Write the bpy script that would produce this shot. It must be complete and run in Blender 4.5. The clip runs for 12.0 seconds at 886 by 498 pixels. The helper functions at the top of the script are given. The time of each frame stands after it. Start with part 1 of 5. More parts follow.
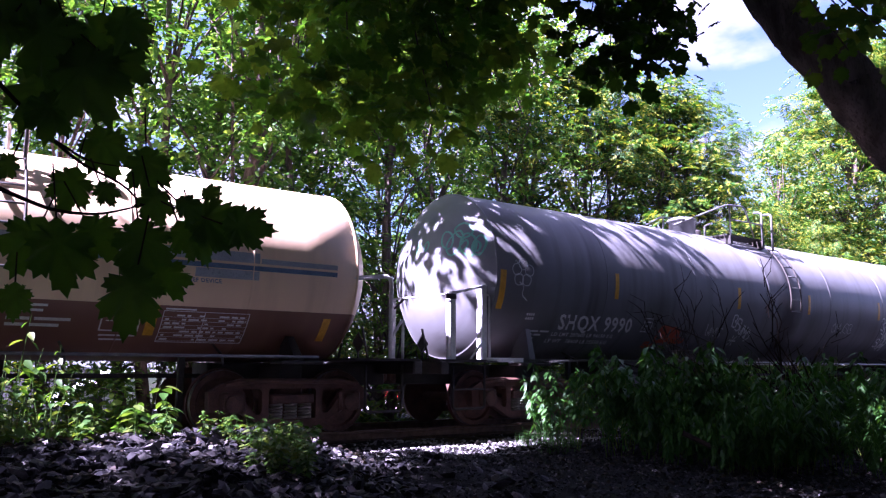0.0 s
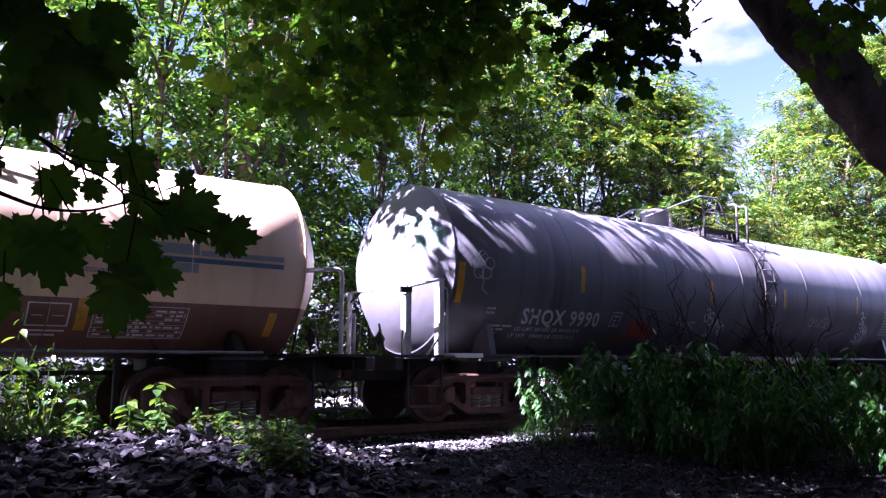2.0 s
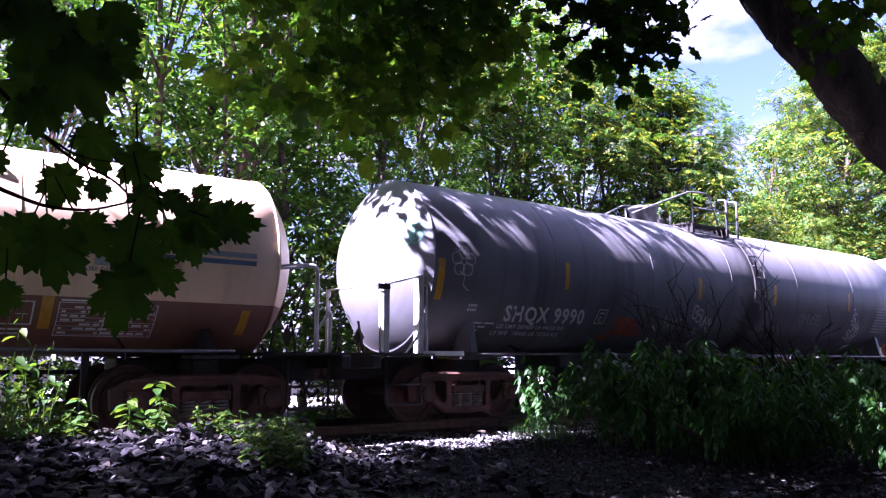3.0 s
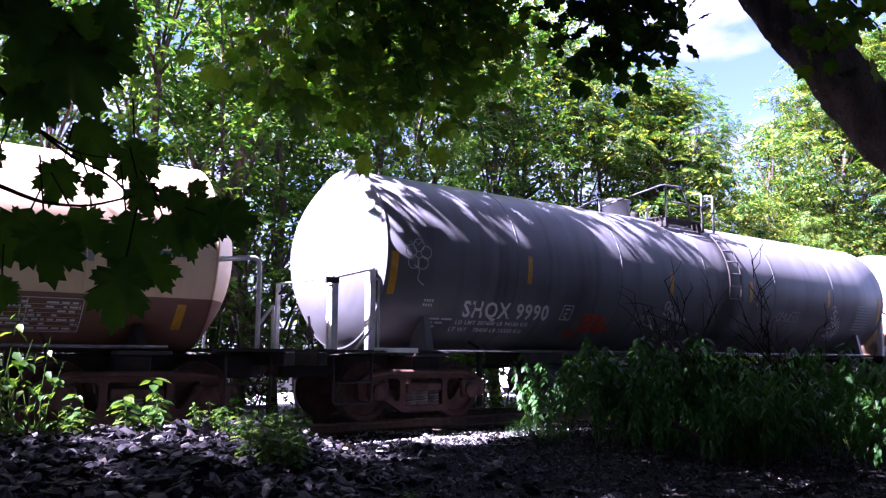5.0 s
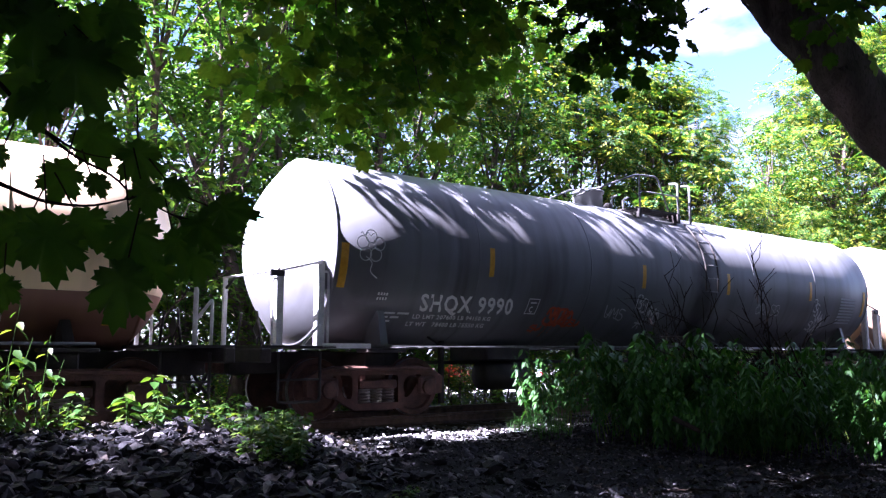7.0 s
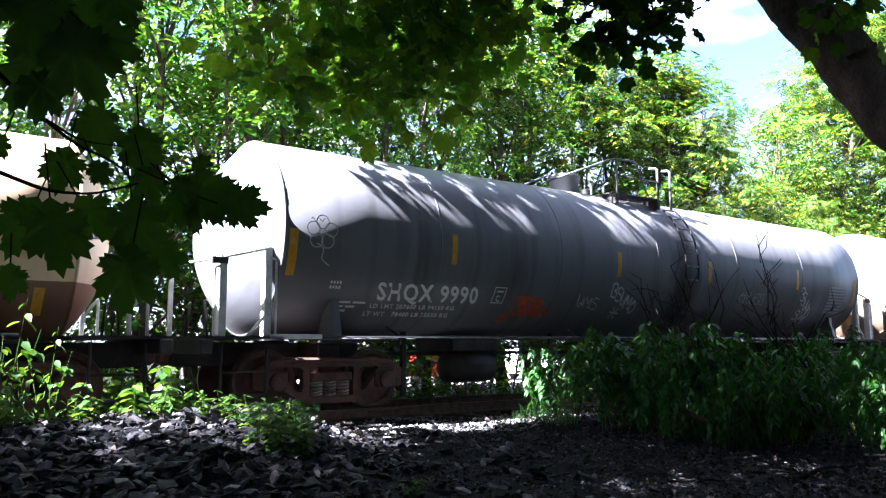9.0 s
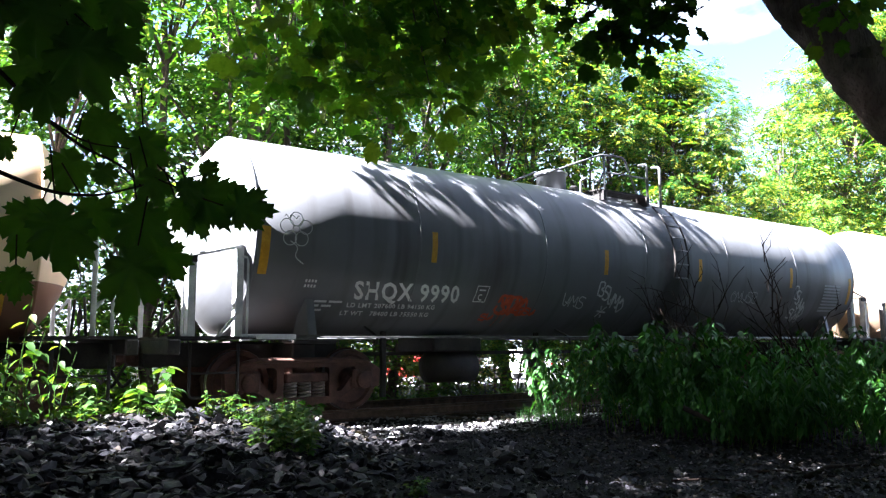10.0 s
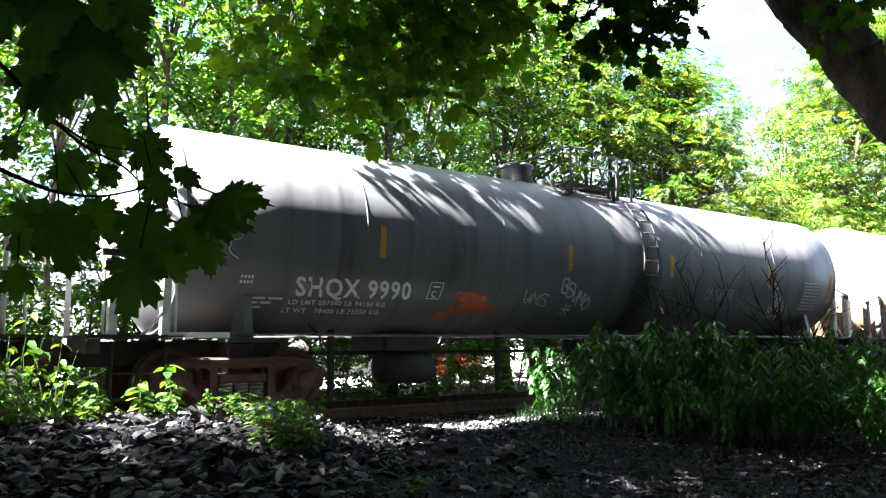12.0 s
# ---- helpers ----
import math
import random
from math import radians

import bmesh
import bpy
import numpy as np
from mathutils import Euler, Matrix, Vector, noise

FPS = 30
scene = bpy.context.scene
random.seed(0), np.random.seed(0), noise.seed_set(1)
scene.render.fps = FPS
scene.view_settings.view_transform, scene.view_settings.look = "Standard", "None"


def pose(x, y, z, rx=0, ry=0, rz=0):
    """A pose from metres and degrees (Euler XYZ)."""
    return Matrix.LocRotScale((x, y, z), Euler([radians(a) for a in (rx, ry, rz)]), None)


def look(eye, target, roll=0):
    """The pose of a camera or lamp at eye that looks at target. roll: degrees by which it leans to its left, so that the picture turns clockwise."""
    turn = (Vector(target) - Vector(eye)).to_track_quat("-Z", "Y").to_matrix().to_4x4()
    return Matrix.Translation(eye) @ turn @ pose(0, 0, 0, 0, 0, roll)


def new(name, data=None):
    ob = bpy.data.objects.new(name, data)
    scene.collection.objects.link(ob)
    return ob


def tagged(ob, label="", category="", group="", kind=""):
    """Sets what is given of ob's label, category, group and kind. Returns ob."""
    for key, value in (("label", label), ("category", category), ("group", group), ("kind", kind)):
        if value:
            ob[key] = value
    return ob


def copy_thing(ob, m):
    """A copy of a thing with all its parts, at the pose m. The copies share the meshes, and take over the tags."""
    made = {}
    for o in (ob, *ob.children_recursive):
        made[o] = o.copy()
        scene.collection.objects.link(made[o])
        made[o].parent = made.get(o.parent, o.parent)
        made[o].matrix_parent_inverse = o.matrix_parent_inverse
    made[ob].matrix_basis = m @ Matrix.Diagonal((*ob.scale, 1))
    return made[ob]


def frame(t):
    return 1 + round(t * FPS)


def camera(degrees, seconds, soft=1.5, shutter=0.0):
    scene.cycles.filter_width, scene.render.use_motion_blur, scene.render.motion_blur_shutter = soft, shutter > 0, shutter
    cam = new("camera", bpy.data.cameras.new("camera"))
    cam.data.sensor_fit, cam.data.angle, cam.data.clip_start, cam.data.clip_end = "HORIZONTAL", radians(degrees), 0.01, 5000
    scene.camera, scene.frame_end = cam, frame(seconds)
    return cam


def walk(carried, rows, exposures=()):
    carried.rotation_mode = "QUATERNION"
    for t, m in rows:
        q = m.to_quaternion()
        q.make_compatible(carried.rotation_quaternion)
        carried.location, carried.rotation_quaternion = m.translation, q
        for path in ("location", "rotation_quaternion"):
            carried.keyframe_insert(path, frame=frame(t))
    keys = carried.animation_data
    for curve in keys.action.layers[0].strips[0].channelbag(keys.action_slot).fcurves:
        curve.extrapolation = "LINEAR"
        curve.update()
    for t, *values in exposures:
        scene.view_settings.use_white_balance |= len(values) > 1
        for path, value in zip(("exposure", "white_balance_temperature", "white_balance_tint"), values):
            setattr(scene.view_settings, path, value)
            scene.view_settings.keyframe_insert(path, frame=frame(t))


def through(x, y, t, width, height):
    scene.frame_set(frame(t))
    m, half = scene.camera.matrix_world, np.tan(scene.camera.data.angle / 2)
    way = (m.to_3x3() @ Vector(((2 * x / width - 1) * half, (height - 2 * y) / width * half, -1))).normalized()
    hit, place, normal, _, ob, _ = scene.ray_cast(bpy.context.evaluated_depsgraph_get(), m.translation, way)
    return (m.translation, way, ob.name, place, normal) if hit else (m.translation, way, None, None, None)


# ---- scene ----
cam = camera(59.4, 12.0, soft=1.25)
EYE = Vector((0.0, 0.0, 0.95))
# seconds, heading from the track's normal towards the train's far end, tilt up, lean to the right
VIEW = [
    (0, 35.94, 8.74, -0.25), (0.5, 36.08, 8.71, -0.29), (1, 36.23, 8.66, -0.23), (1.5, 36.36, 8.54, -0.17),
    (2, 36.39, 8.45, -0.11), (2.5, 36.42, 8.37, -0.07), (3, 36.42, 8.32, 0.03), (5, 36.62, 8.12, -0.15),
    (5.5, 36.65, 8.08, -0.12), (6, 36.66, 8.02, -0.09), (6.5, 36.66, 7.90, 0.01), (7, 36.63, 7.82, 0.12),
    (9, 36.20, 7.15, 0.21), (9.5, 36.04, 7.12, 0.30), (10, 35.94, 7.14, 0.33), (10.5, 35.88, 7.12, 0.31),
    (11, 35.83, 7.10, 0.30), (11.5, 35.80, 7.10, 0.27), (12, 35.86, 7.05, 0.27),
]


def view(yaw, tilt, lean):
    a, b = radians(yaw), radians(tilt)
    way = Vector((math.sin(a) * math.cos(b), math.cos(a) * math.cos(b), math.sin(b)))
    return look(EYE, EYE + way, -lean)


walk(cam, [(t, view(a, b, c)) for t, a, b, c in VIEW],
     exposures=[(0, 3.5, 5250, 58), (3, 3.5, 5270, 57), (5, 3.6, 5260, 54), (7, 3.85, 5300, 38), (9, 4.12, 5420, 21), (12, 4.42, 5950, 13)])

# ---- light ----
SUN = Vector((-0.95, 0.16, 1.0)).normalized()
world = bpy.data.worlds.new("world")
scene.world = world
world.use_nodes = True
wn = world.node_tree
sky = wn.nodes.new("ShaderNodeTexSky")
sky.sky_type, sky.sun_disc = "NISHITA", False
sky.sun_elevation = math.asin(SUN.z)
sky.sun_rotation = math.atan2(SUN.x, SUN.y)
# broken fair-weather cloud over the whole sky
wc = wn.nodes.new("ShaderNodeTexCoord")
wm = wn.nodes.new("ShaderNodeMapping")
wm.inputs["Scale"].default_value = (2.2, 2.2, 4.5)
wnoise = wn.nodes.new("ShaderNodeTexNoise")
wnoise.inputs["Scale"].default_value, wnoise.inputs["Detail"].default_value = 2.4, 6.0
wramp = wn.nodes.new("ShaderNodeValToRGB")
wramp.color_ramp.elements[0].position, wramp.color_ramp.elements[1].position = 0.43, 0.57
wmix = wn.nodes.new("ShaderNodeMix")
wmix.data_type = "RGBA"
wmix.inputs[7].default_value = (4.2, 4.3, 4.5, 1)
wn.links.new(wc.outputs["Generated"], wm.inputs[0])
wn.links.new(wm.outputs[0], wnoise.inputs["Vector"])
wn.links.new(wnoise.outputs["Fac"], wramp.inputs[0])
wn.links.new(wramp.outputs[0], wmix.inputs[0])
wn.links.new(sky.outputs[0], wmix.inputs[6])
wn.links.new(wmix.outputs[2], wn.nodes["Background"].inputs[0])
wn.nodes["Background"].inputs[1].default_value = 0.03
sun = new("sun", bpy.data.lights.new("sun", "SUN"))
sun.data.energy, sun.data.angle, sun.data.color = 5.0, radians(0.53), (1.0, 0.95, 0.87)
sun.matrix_world = look(SUN * 60, (0, 0, 0))

# ---- materials ----


def material(name, rough=0.6, metal=0.0):
    m = bpy.data.materials.new(name)
    m.use_nodes = True
    b = m.node_tree.nodes["Principled BSDF"]
    b.inputs["Roughness"].default_value, b.inputs["Metallic"].default_value = rough, metal
    return m, m.node_tree, b


def node(tree, kind, **sets):
    n = tree.nodes.new(kind)
    for key, value in sets.items():
        n.inputs[key.replace("_", " ")].default_value = value
    return n


def ramp(tree, fac, stops):
    n = tree.nodes.new("ShaderNodeValToRGB")
    els = n.color_ramp.elements
    while len(els) < len(stops):
        els.new(0.5)
    for e, (p, c) in zip(els, stops):
        e.position, e.color = p, (*c, 1)
    tree.links.new(fac, n.inputs[0])
    return n.outputs[0]


def mixed(tree, a, b, fac, mode="MIX"):
    n = tree.nodes.new("ShaderNodeMix")
    n.data_type, n.blend_type = "RGBA", mode
    for socket, value in ((n.inputs[6], a), (n.inputs[7], b), (n.inputs[0], fac)):
        if isinstance(value, (tuple, float, int)):
            socket.default_value = (*value, 1) if isinstance(value, tuple) else value
        else:
            tree.links.new(value, socket)
    return n.outputs[2]


def coords(tree, scale=(1, 1, 1)):
    tc, mp = tree.nodes.new("ShaderNodeTexCoord"), tree.nodes.new("ShaderNodeMapping")
    mp.inputs["Scale"].default_value = scale
    tree.links.new(tc.outputs["Object"], mp.inputs[0])
    return mp.outputs[0]


def noisy(tree, vec, scale, detail=5.0):
    n = node(tree, "ShaderNodeTexNoise", Scale=scale, Detail=detail)
    tree.links.new(vec, n.inputs["Vector"])
    return n.outputs["Fac"]


def bump(tree, bsdf, fac, strength, distance):
    n = node(tree, "ShaderNodeBump", Strength=strength, Distance=distance)
    tree.links.new(fac, n.inputs["Height"])
    tree.links.new(n.outputs[0], bsdf.inputs["Normal"])


def surface(name, dark, light, scale=6.0, rough=0.7, metal=0.0, relief=0.01, stretch=(1, 1, 1)):
    """Two-tone weathered surface with coarse and fine grain."""
    m, t, b = material(name, rough, metal)
    v = coords(t, stretch)
    c = ramp(t, noisy(t, v, scale), [(0.3, dark), (0.7, light)])
    fine = noisy(t, v, scale * 9, 3.0)
    c = mixed(t, c, tuple(x * 0.55 for x in dark), ramp(t, fine, [(0.5, (0, 0, 0)), (0.75, (0.7, 0.7, 0.7))]))
    t.links.new(c, b.inputs["Base Color"])
    bump(t, b, fine, 0.5, relief)
    return m


def tank_paint(name, base, lower=None, split=0.0, stains=(0.05, 0.045, 0.04), amount=0.6, bands=()):
    """Painted steel shell: rain streaks down the sides, grime low down, patches; lower: colour below the height split."""
    m, t, b = material(name, 0.42)
    b.inputs["Specular IOR Level"].default_value = 0.4
    tc, sep = t.nodes.new("ShaderNodeTexCoord"), t.nodes.new("ShaderNodeSeparateXYZ")
    t.links.new(tc.outputs["Object"], sep.inputs[0])
    c = base
    v = coords(t, (1.0, 0.12, 0.12))
    if lower:
        step = t.nodes.new("ShaderNodeMath")
        step.operation = "LESS_THAN"
        step.inputs[1].default_value = split
        t.links.new(sep.outputs["Z"], step.inputs[0])
        c = mixed(t, base, lower, step.outputs[0])
    streak = ramp(t, noisy(t, v, 3.1, 6.0), [(0.5, (0, 0, 0)), (0.78, (amount, amount, amount))])
    c = mixed(t, c, stains, streak)
    patch = ramp(t, noisy(t, coords(t), 0.9, 7.0), [(0.42, (0, 0, 0)), (0.8, (amount * 0.7,) * 3)])
    c = mixed(t, c, stains, patch)
    for at, wide, deep in bands:
        d = t.nodes.new("ShaderNodeMath")
        d.operation = "SUBTRACT"
        d.inputs[1].default_value = at
        t.links.new(sep.outputs["X"], d.inputs[0])
        e = t.nodes.new("ShaderNodeMath")
        e.operation = "ABSOLUTE"
        t.links.new(d.outputs[0], e.inputs[0])
        wob = t.nodes.new("ShaderNodeMath")
        wob.operation = "MULTIPLY_ADD"
        wob.inputs[1].default_value = wide * 1.3
        t.links.new(noisy(t, coords(t), 1.3), wob.inputs[0])
        t.links.new(e.outputs[0], wob.inputs[2])
        c = mixed(t, c, (0.022, 0.021, 0.02), ramp(t, wob.outputs[0], [(wide * 0.8, (deep,) * 3), (wide * 1.7, (0, 0, 0))]))
    t.links.new(c, b.inputs["Base Color"])
    bump(t, b, noisy(t, coords(t), 1.6, 3.0), 0.25, 0.02)
    return m


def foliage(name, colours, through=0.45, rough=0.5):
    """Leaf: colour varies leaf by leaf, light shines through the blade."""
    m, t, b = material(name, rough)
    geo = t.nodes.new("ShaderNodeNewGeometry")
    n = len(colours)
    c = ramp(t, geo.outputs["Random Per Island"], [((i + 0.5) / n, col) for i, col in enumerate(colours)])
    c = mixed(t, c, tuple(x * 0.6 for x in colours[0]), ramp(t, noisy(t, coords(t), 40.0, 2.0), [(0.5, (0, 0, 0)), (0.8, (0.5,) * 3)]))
    t.links.new(c, b.inputs["Base Color"])
    b.inputs["Specular IOR Level"].default_value = 0.35
    tr, mx = t.nodes.new("ShaderNodeBsdfTranslucent"), t.nodes.new("ShaderNodeMixShader")
    t.links.new(mixed(t, c, (1.0, 1.0, 0.25), 1.0, "MULTIPLY"), tr.inputs[0])
    mx.inputs[0].default_value = through
    out = t.nodes["Material Output"]
    t.links.new(b.outputs[0], mx.inputs[1])
    t.links.new(tr.outputs[0], mx.inputs[2])
    t.links.new(mx.outputs[0], out.inputs["Surface"])
    return m


GREY = tank_paint("grey_tank_paint", (0.19, 0.195, 0.205), stains=(0.06, 0.05, 0.042), amount=0.62, bands=((0.9, 0.75, 0.95), (-5.78, 0.07, 0.3), (-4.6, 0.08, 0.25), (-3.35, 0.10, 0.3), (-2.15, 0.08, 0.2)))
BEIGE = tank_paint("beige_tank_paint", (0.95, 0.70, 0.45), (0.22, 0.105, 0.07), -0.64, (0.34, 0.19, 0.10), 0.3)
CREAM = tank_paint("cream_tank_paint", (0.62, 0.44, 0.29), None, 0.0, (0.30, 0.15, 0.07), 0.5)
STEEL = surface("dirty_black_steel", (0.012, 0.010, 0.009), (0.045, 0.036, 0.030), 4.0, 0.65)
TRUCK = surface("rusty_brown_cast_steel", (0.048, 0.022, 0.016), (0.15, 0.07, 0.048), 5.0, 0.75)
WHITE_RAIL = surface("white_painted_pipe", (0.55, 0.55, 0.55), (0.82, 0.82, 0.80), 8.0, 0.4)
GREY_PIPE = surface("grey_painted_pipe", (0.08, 0.08, 0.08), (0.20, 0.20, 0.20), 8.0, 0.45)
SPRING = surface("worn_spring_steel", (0.20, 0.16, 0.13), (0.45, 0.40, 0.36), 9.0, 0.4, 0.4)
TREAD = surface("worn_wheel_tread", (0.18, 0.16, 0.15), (0.45, 0.43, 0.41), 9.0, 0.3, 0.9)
RAILHEAD = surface("rusty_rail_steel", (0.05, 0.028, 0.018), (0.16, 0.10, 0.07), 8.0, 0.55, 0.5)
TIE = surface("weathered_creosoted_wood", (0.03, 0.024, 0.018), (0.12, 0.095, 0.07), 3.0, 0.9, stretch=(6, 0.7, 3))
LETTER = surface("chalky_white_lettering", (0.78, 0.78, 0.76), (0.90, 0.90, 0.88), 20.0, 0.6, relief=0.001)
YELLOW = surface("yellow_reflective_tape", (0.62, 0.30, 0.015), (0.82, 0.45, 0.03), 14.0, 0.35, relief=0.001)
BLUE = surface("faded_blue_stripe", (0.10, 0.17, 0.27), (0.16, 0.25, 0.37), 5.0, 0.5, relief=0.001)
PALEBLUE = surface("pale_grey_blue_stripe", (0.34, 0.37, 0.40), (0.45, 0.47, 0.49), 5.0, 0.5, relief=0.001)
GREENPAINT = surface("green_spray_paint", (0.10, 0.34, 0.24), (0.16, 0.46, 0.33), 9.0, 0.5, relief=0.001)
ORANGE = surface("faded_orange_spray_paint", (0.50, 0.075, 0.03), (0.72, 0.14, 0.06), 9.0, 0.6, relief=0.001)
SPRAY = surface("pale_spray_paint", (0.58, 0.59, 0.58), (0.80, 0.81, 0.80), 9.0, 0.6, relief=0.001)
BARK = surface("dark_tree_bark", (0.045, 0.036, 0.032), (0.18, 0.14, 0.125), 7.0, 0.95, relief=0.03, stretch=(1, 1, 0.3))
OLDBARK = surface("furrowed_maple_bark", (0.07, 0.055, 0.05), (0.34, 0.27, 0.25), 11.0, 0.9, relief=0.05, stretch=(1, 1, 0.25))
TWIG = surface("dead_twig_bark", (0.010, 0.007, 0.006), (0.035, 0.024, 0.019), 12.0, 0.9)
# below real soil's tone: shade under the trees is put into this colour
DIRT = surface("shade_darkened_cinder_soil", (0.005, 0.0048, 0.0049), (0.019, 0.018, 0.0176), 5.0, 0.95, relief=0.06)
BALLAST = surface("pale_gravel", (0.16, 0.15, 0.14), (0.48, 0.46, 0.44), 22.0, 0.9, relief=0.03)
# maple leaf as lit: the light shining through is put into the colour
LEAF_LIT = foliage("lit_maple_leaf", [(0.10, 0.27, 0.030), (0.15, 0.34, 0.040), (0.22, 0.37, 0.045)], 0.62)
# leaf darkened to pass less sky light; only on unseen foliage
LEAF_BLOCKER = foliage("light_blocking_leaf", [(0.010, 0.032, 0.005), (0.016, 0.046, 0.007), (0.024, 0.062, 0.009)], 0.3)
# the same leaf as shaded: its silhouette tone is put into the colour
LEAF_SHADED = foliage("shade_dark_maple_leaf", [(0.025, 0.08, 0.010), (0.042, 0.12, 0.015), (0.07, 0.165, 0.02)], 0.52)
LEAF_WOOD = foliage("woodland_leaf", [(0.04, 0.125, 0.02), (0.068, 0.185, 0.026), (0.105, 0.23, 0.034), (0.19, 0.31, 0.046)], 0.53)
LEAF_SUN = foliage("yellow_green_leaf", [(0.022, 0.085, 0.016), (0.042, 0.13, 0.021), (0.085, 0.18, 0.028), (0.31, 0.32, 0.04)], 0.46)
LEAF_WEED = foliage("weed_leaf", [(0.035, 0.10, 0.014), (0.065, 0.14, 0.019), (0.12, 0.17, 0.028)], 0.45)
LEAF_BUSH = foliage("shrub_leaf", [(0.018, 0.075, 0.010), (0.030, 0.11, 0.015), (0.048, 0.14, 0.022)], 0.4)
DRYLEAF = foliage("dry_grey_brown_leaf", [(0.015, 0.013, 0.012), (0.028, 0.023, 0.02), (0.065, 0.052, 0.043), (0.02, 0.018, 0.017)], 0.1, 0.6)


def stone_material():
    m, t, b = material("slaty_stone", 0.6)
    geo = t.nodes.new("ShaderNodeNewGeometry")
    # stone tones lowered too, with the trees' shade in them
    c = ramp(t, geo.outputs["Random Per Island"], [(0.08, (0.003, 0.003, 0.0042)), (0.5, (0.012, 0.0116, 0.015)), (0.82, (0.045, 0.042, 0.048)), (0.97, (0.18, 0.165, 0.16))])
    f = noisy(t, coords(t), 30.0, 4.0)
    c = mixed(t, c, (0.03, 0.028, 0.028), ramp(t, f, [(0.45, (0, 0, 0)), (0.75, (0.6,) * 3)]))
    t.links.new(c, b.inputs["Base Color"])
    bump(t, b, f, 0.5, 0.01)
    return m


STONE = stone_material()
# loose dry matter is matt
for m in (DIRT, STONE, DRYLEAF, TIE, TWIG, BARK):
    m.node_tree.nodes["Principled BSDF"].inputs["Specular IOR Level"].default_value = 0.12

# ---- building blocks ----


def link_mesh(name, data, mat, parent=None, label=""):
    data.materials.append(mat)
    ob = new(name, data)
    ob.parent = parent
    return tagged(ob, label)


def part(name, bm, mat, parent=None, label="", smooth=False):
    data = bpy.data.meshes.new(name)
    bmesh.ops.recalc_face_normals(bm, faces=bm.faces)
    bm.to_mesh(data)
    bm.free()
    if smooth:
        for p in data.polygons:
            p.use_smooth = True
    return link_mesh(name, data, mat, parent, label)


def empty(name, m, label, category, group="", kind=""):
    ob = new(name)
    ob.empty_display_size = 0.2
    ob.matrix_basis = m
    return tagged(ob, label, category, group, kind)


def box(bm, x0, x1, y0, y1, z0, z1, bevel=0.0):
    made = bmesh.ops.create_cube(bm, size=1.0, matrix=Matrix.LocRotScale(
        ((x0 + x1) / 2, (y0 + y1) / 2, (z0 + z1) / 2), None, (abs(x1 - x0), abs(y1 - y0), abs(z1 - z0))))
    if bevel:
        es = {e for v in made["verts"] for e in v.link_edges}
        bmesh.ops.bevel(bm, geom=list(es), offset=bevel, segments=1, affect="EDGES", profile=0.5)
    return bm


def sweep(bm, pts, radii, n=8):
    """Tube through points with a radius at each, closed at its ends."""
    pts = [Vector(p) for p in pts]
    if not hasattr(radii, "__len__"):
        radii = [radii] * len(pts)
    rings, side = [], None
    for i, p in enumerate(pts):
        d = (pts[min(i + 1, len(pts) - 1)] - pts[max(i - 1, 0)]).normalized()
        if side is None:
            side = d.orthogonal().normalized()
        side = (side - d * side.dot(d)).normalized()
        up = d.cross(side)
        rings.append([bm.verts.new(p + float(radii[i]) * (math.cos(a) * side + math.sin(a) * up)) for a in [k * math.tau / n for k in range(n)]])
    for a, b in zip(rings, rings[1:]):
        for k in range(n):
            bm.faces.new((a[k], a[(k + 1) % n], b[(k + 1) % n], b[k]))
    bm.faces.new(rings[0][::-1])
    bm.faces.new(rings[-1])
    return bm


def rounded(pts, r=0.08, n=4):
    """A polyline with its inner corners rounded."""
    pts = [Vector(p) for p in pts]
    out = [pts[0]]
    for a, b, c in zip(pts, pts[1:], pts[2:]):
        u, w = (a - b).normalized() * r, (c - b).normalized() * r
        for k in range(n + 1):
            s = k / n
            out.append((b + u) * (1 - s) ** 2 + b * 2 * s * (1 - s) + (b + w) * s * s)
    return out + [pts[-1]]


def turned(bm, profile, axis="X", n=24, centre=(0, 0, 0), capped=True):
    """Solid of revolution from (along, radius) pairs."""
    c, rings = Vector(centre), []
    for along, r in profile:
        ring = []
        for k in range(n):
            a = k * math.tau / n
            u, w = r * math.cos(a), r * math.sin(a)
            v = {"X": (along, u, w), "Y": (u, along, w), "Z": (u, w, along)}[axis]
            ring.append(bm.verts.new(c + Vector(v)))
        rings.append(ring)
    for a, b in zip(rings, rings[1:]):
        for k in range(n):
            bm.faces.new((a[k], a[(k + 1) % n], b[(k + 1) % n], b[k]))
    if capped:
        bm.faces.new(rings[0][::-1])
        bm.faces.new(rings[-1])
    return bm


def on_shell(r, x, z):
    """Point of a shell of radius r about the x axis, on the side that faces the path, at height z over its axis."""
    return Vector((x, -math.sqrt(max(r * r - z * z, 1e-4)), z))


def decal(bm, r, x0, x1, z0, z1, steps=6):
    """A thin curved patch on the shell's near side."""
    a, b = [math.asin(max(-1, min(1, z / r))) for z in (z0, z1)]
    rows = [[bm.verts.new((x, -r * math.cos(a + (b - a) * k / steps), r * math.sin(a + (b - a) * k / steps))) for k in range(steps + 1)] for x in (x0, x1)]
    for k in range(steps):
        bm.faces.new((rows[0][k], rows[1][k], rows[1][k + 1], rows[0][k + 1]))
    return bm


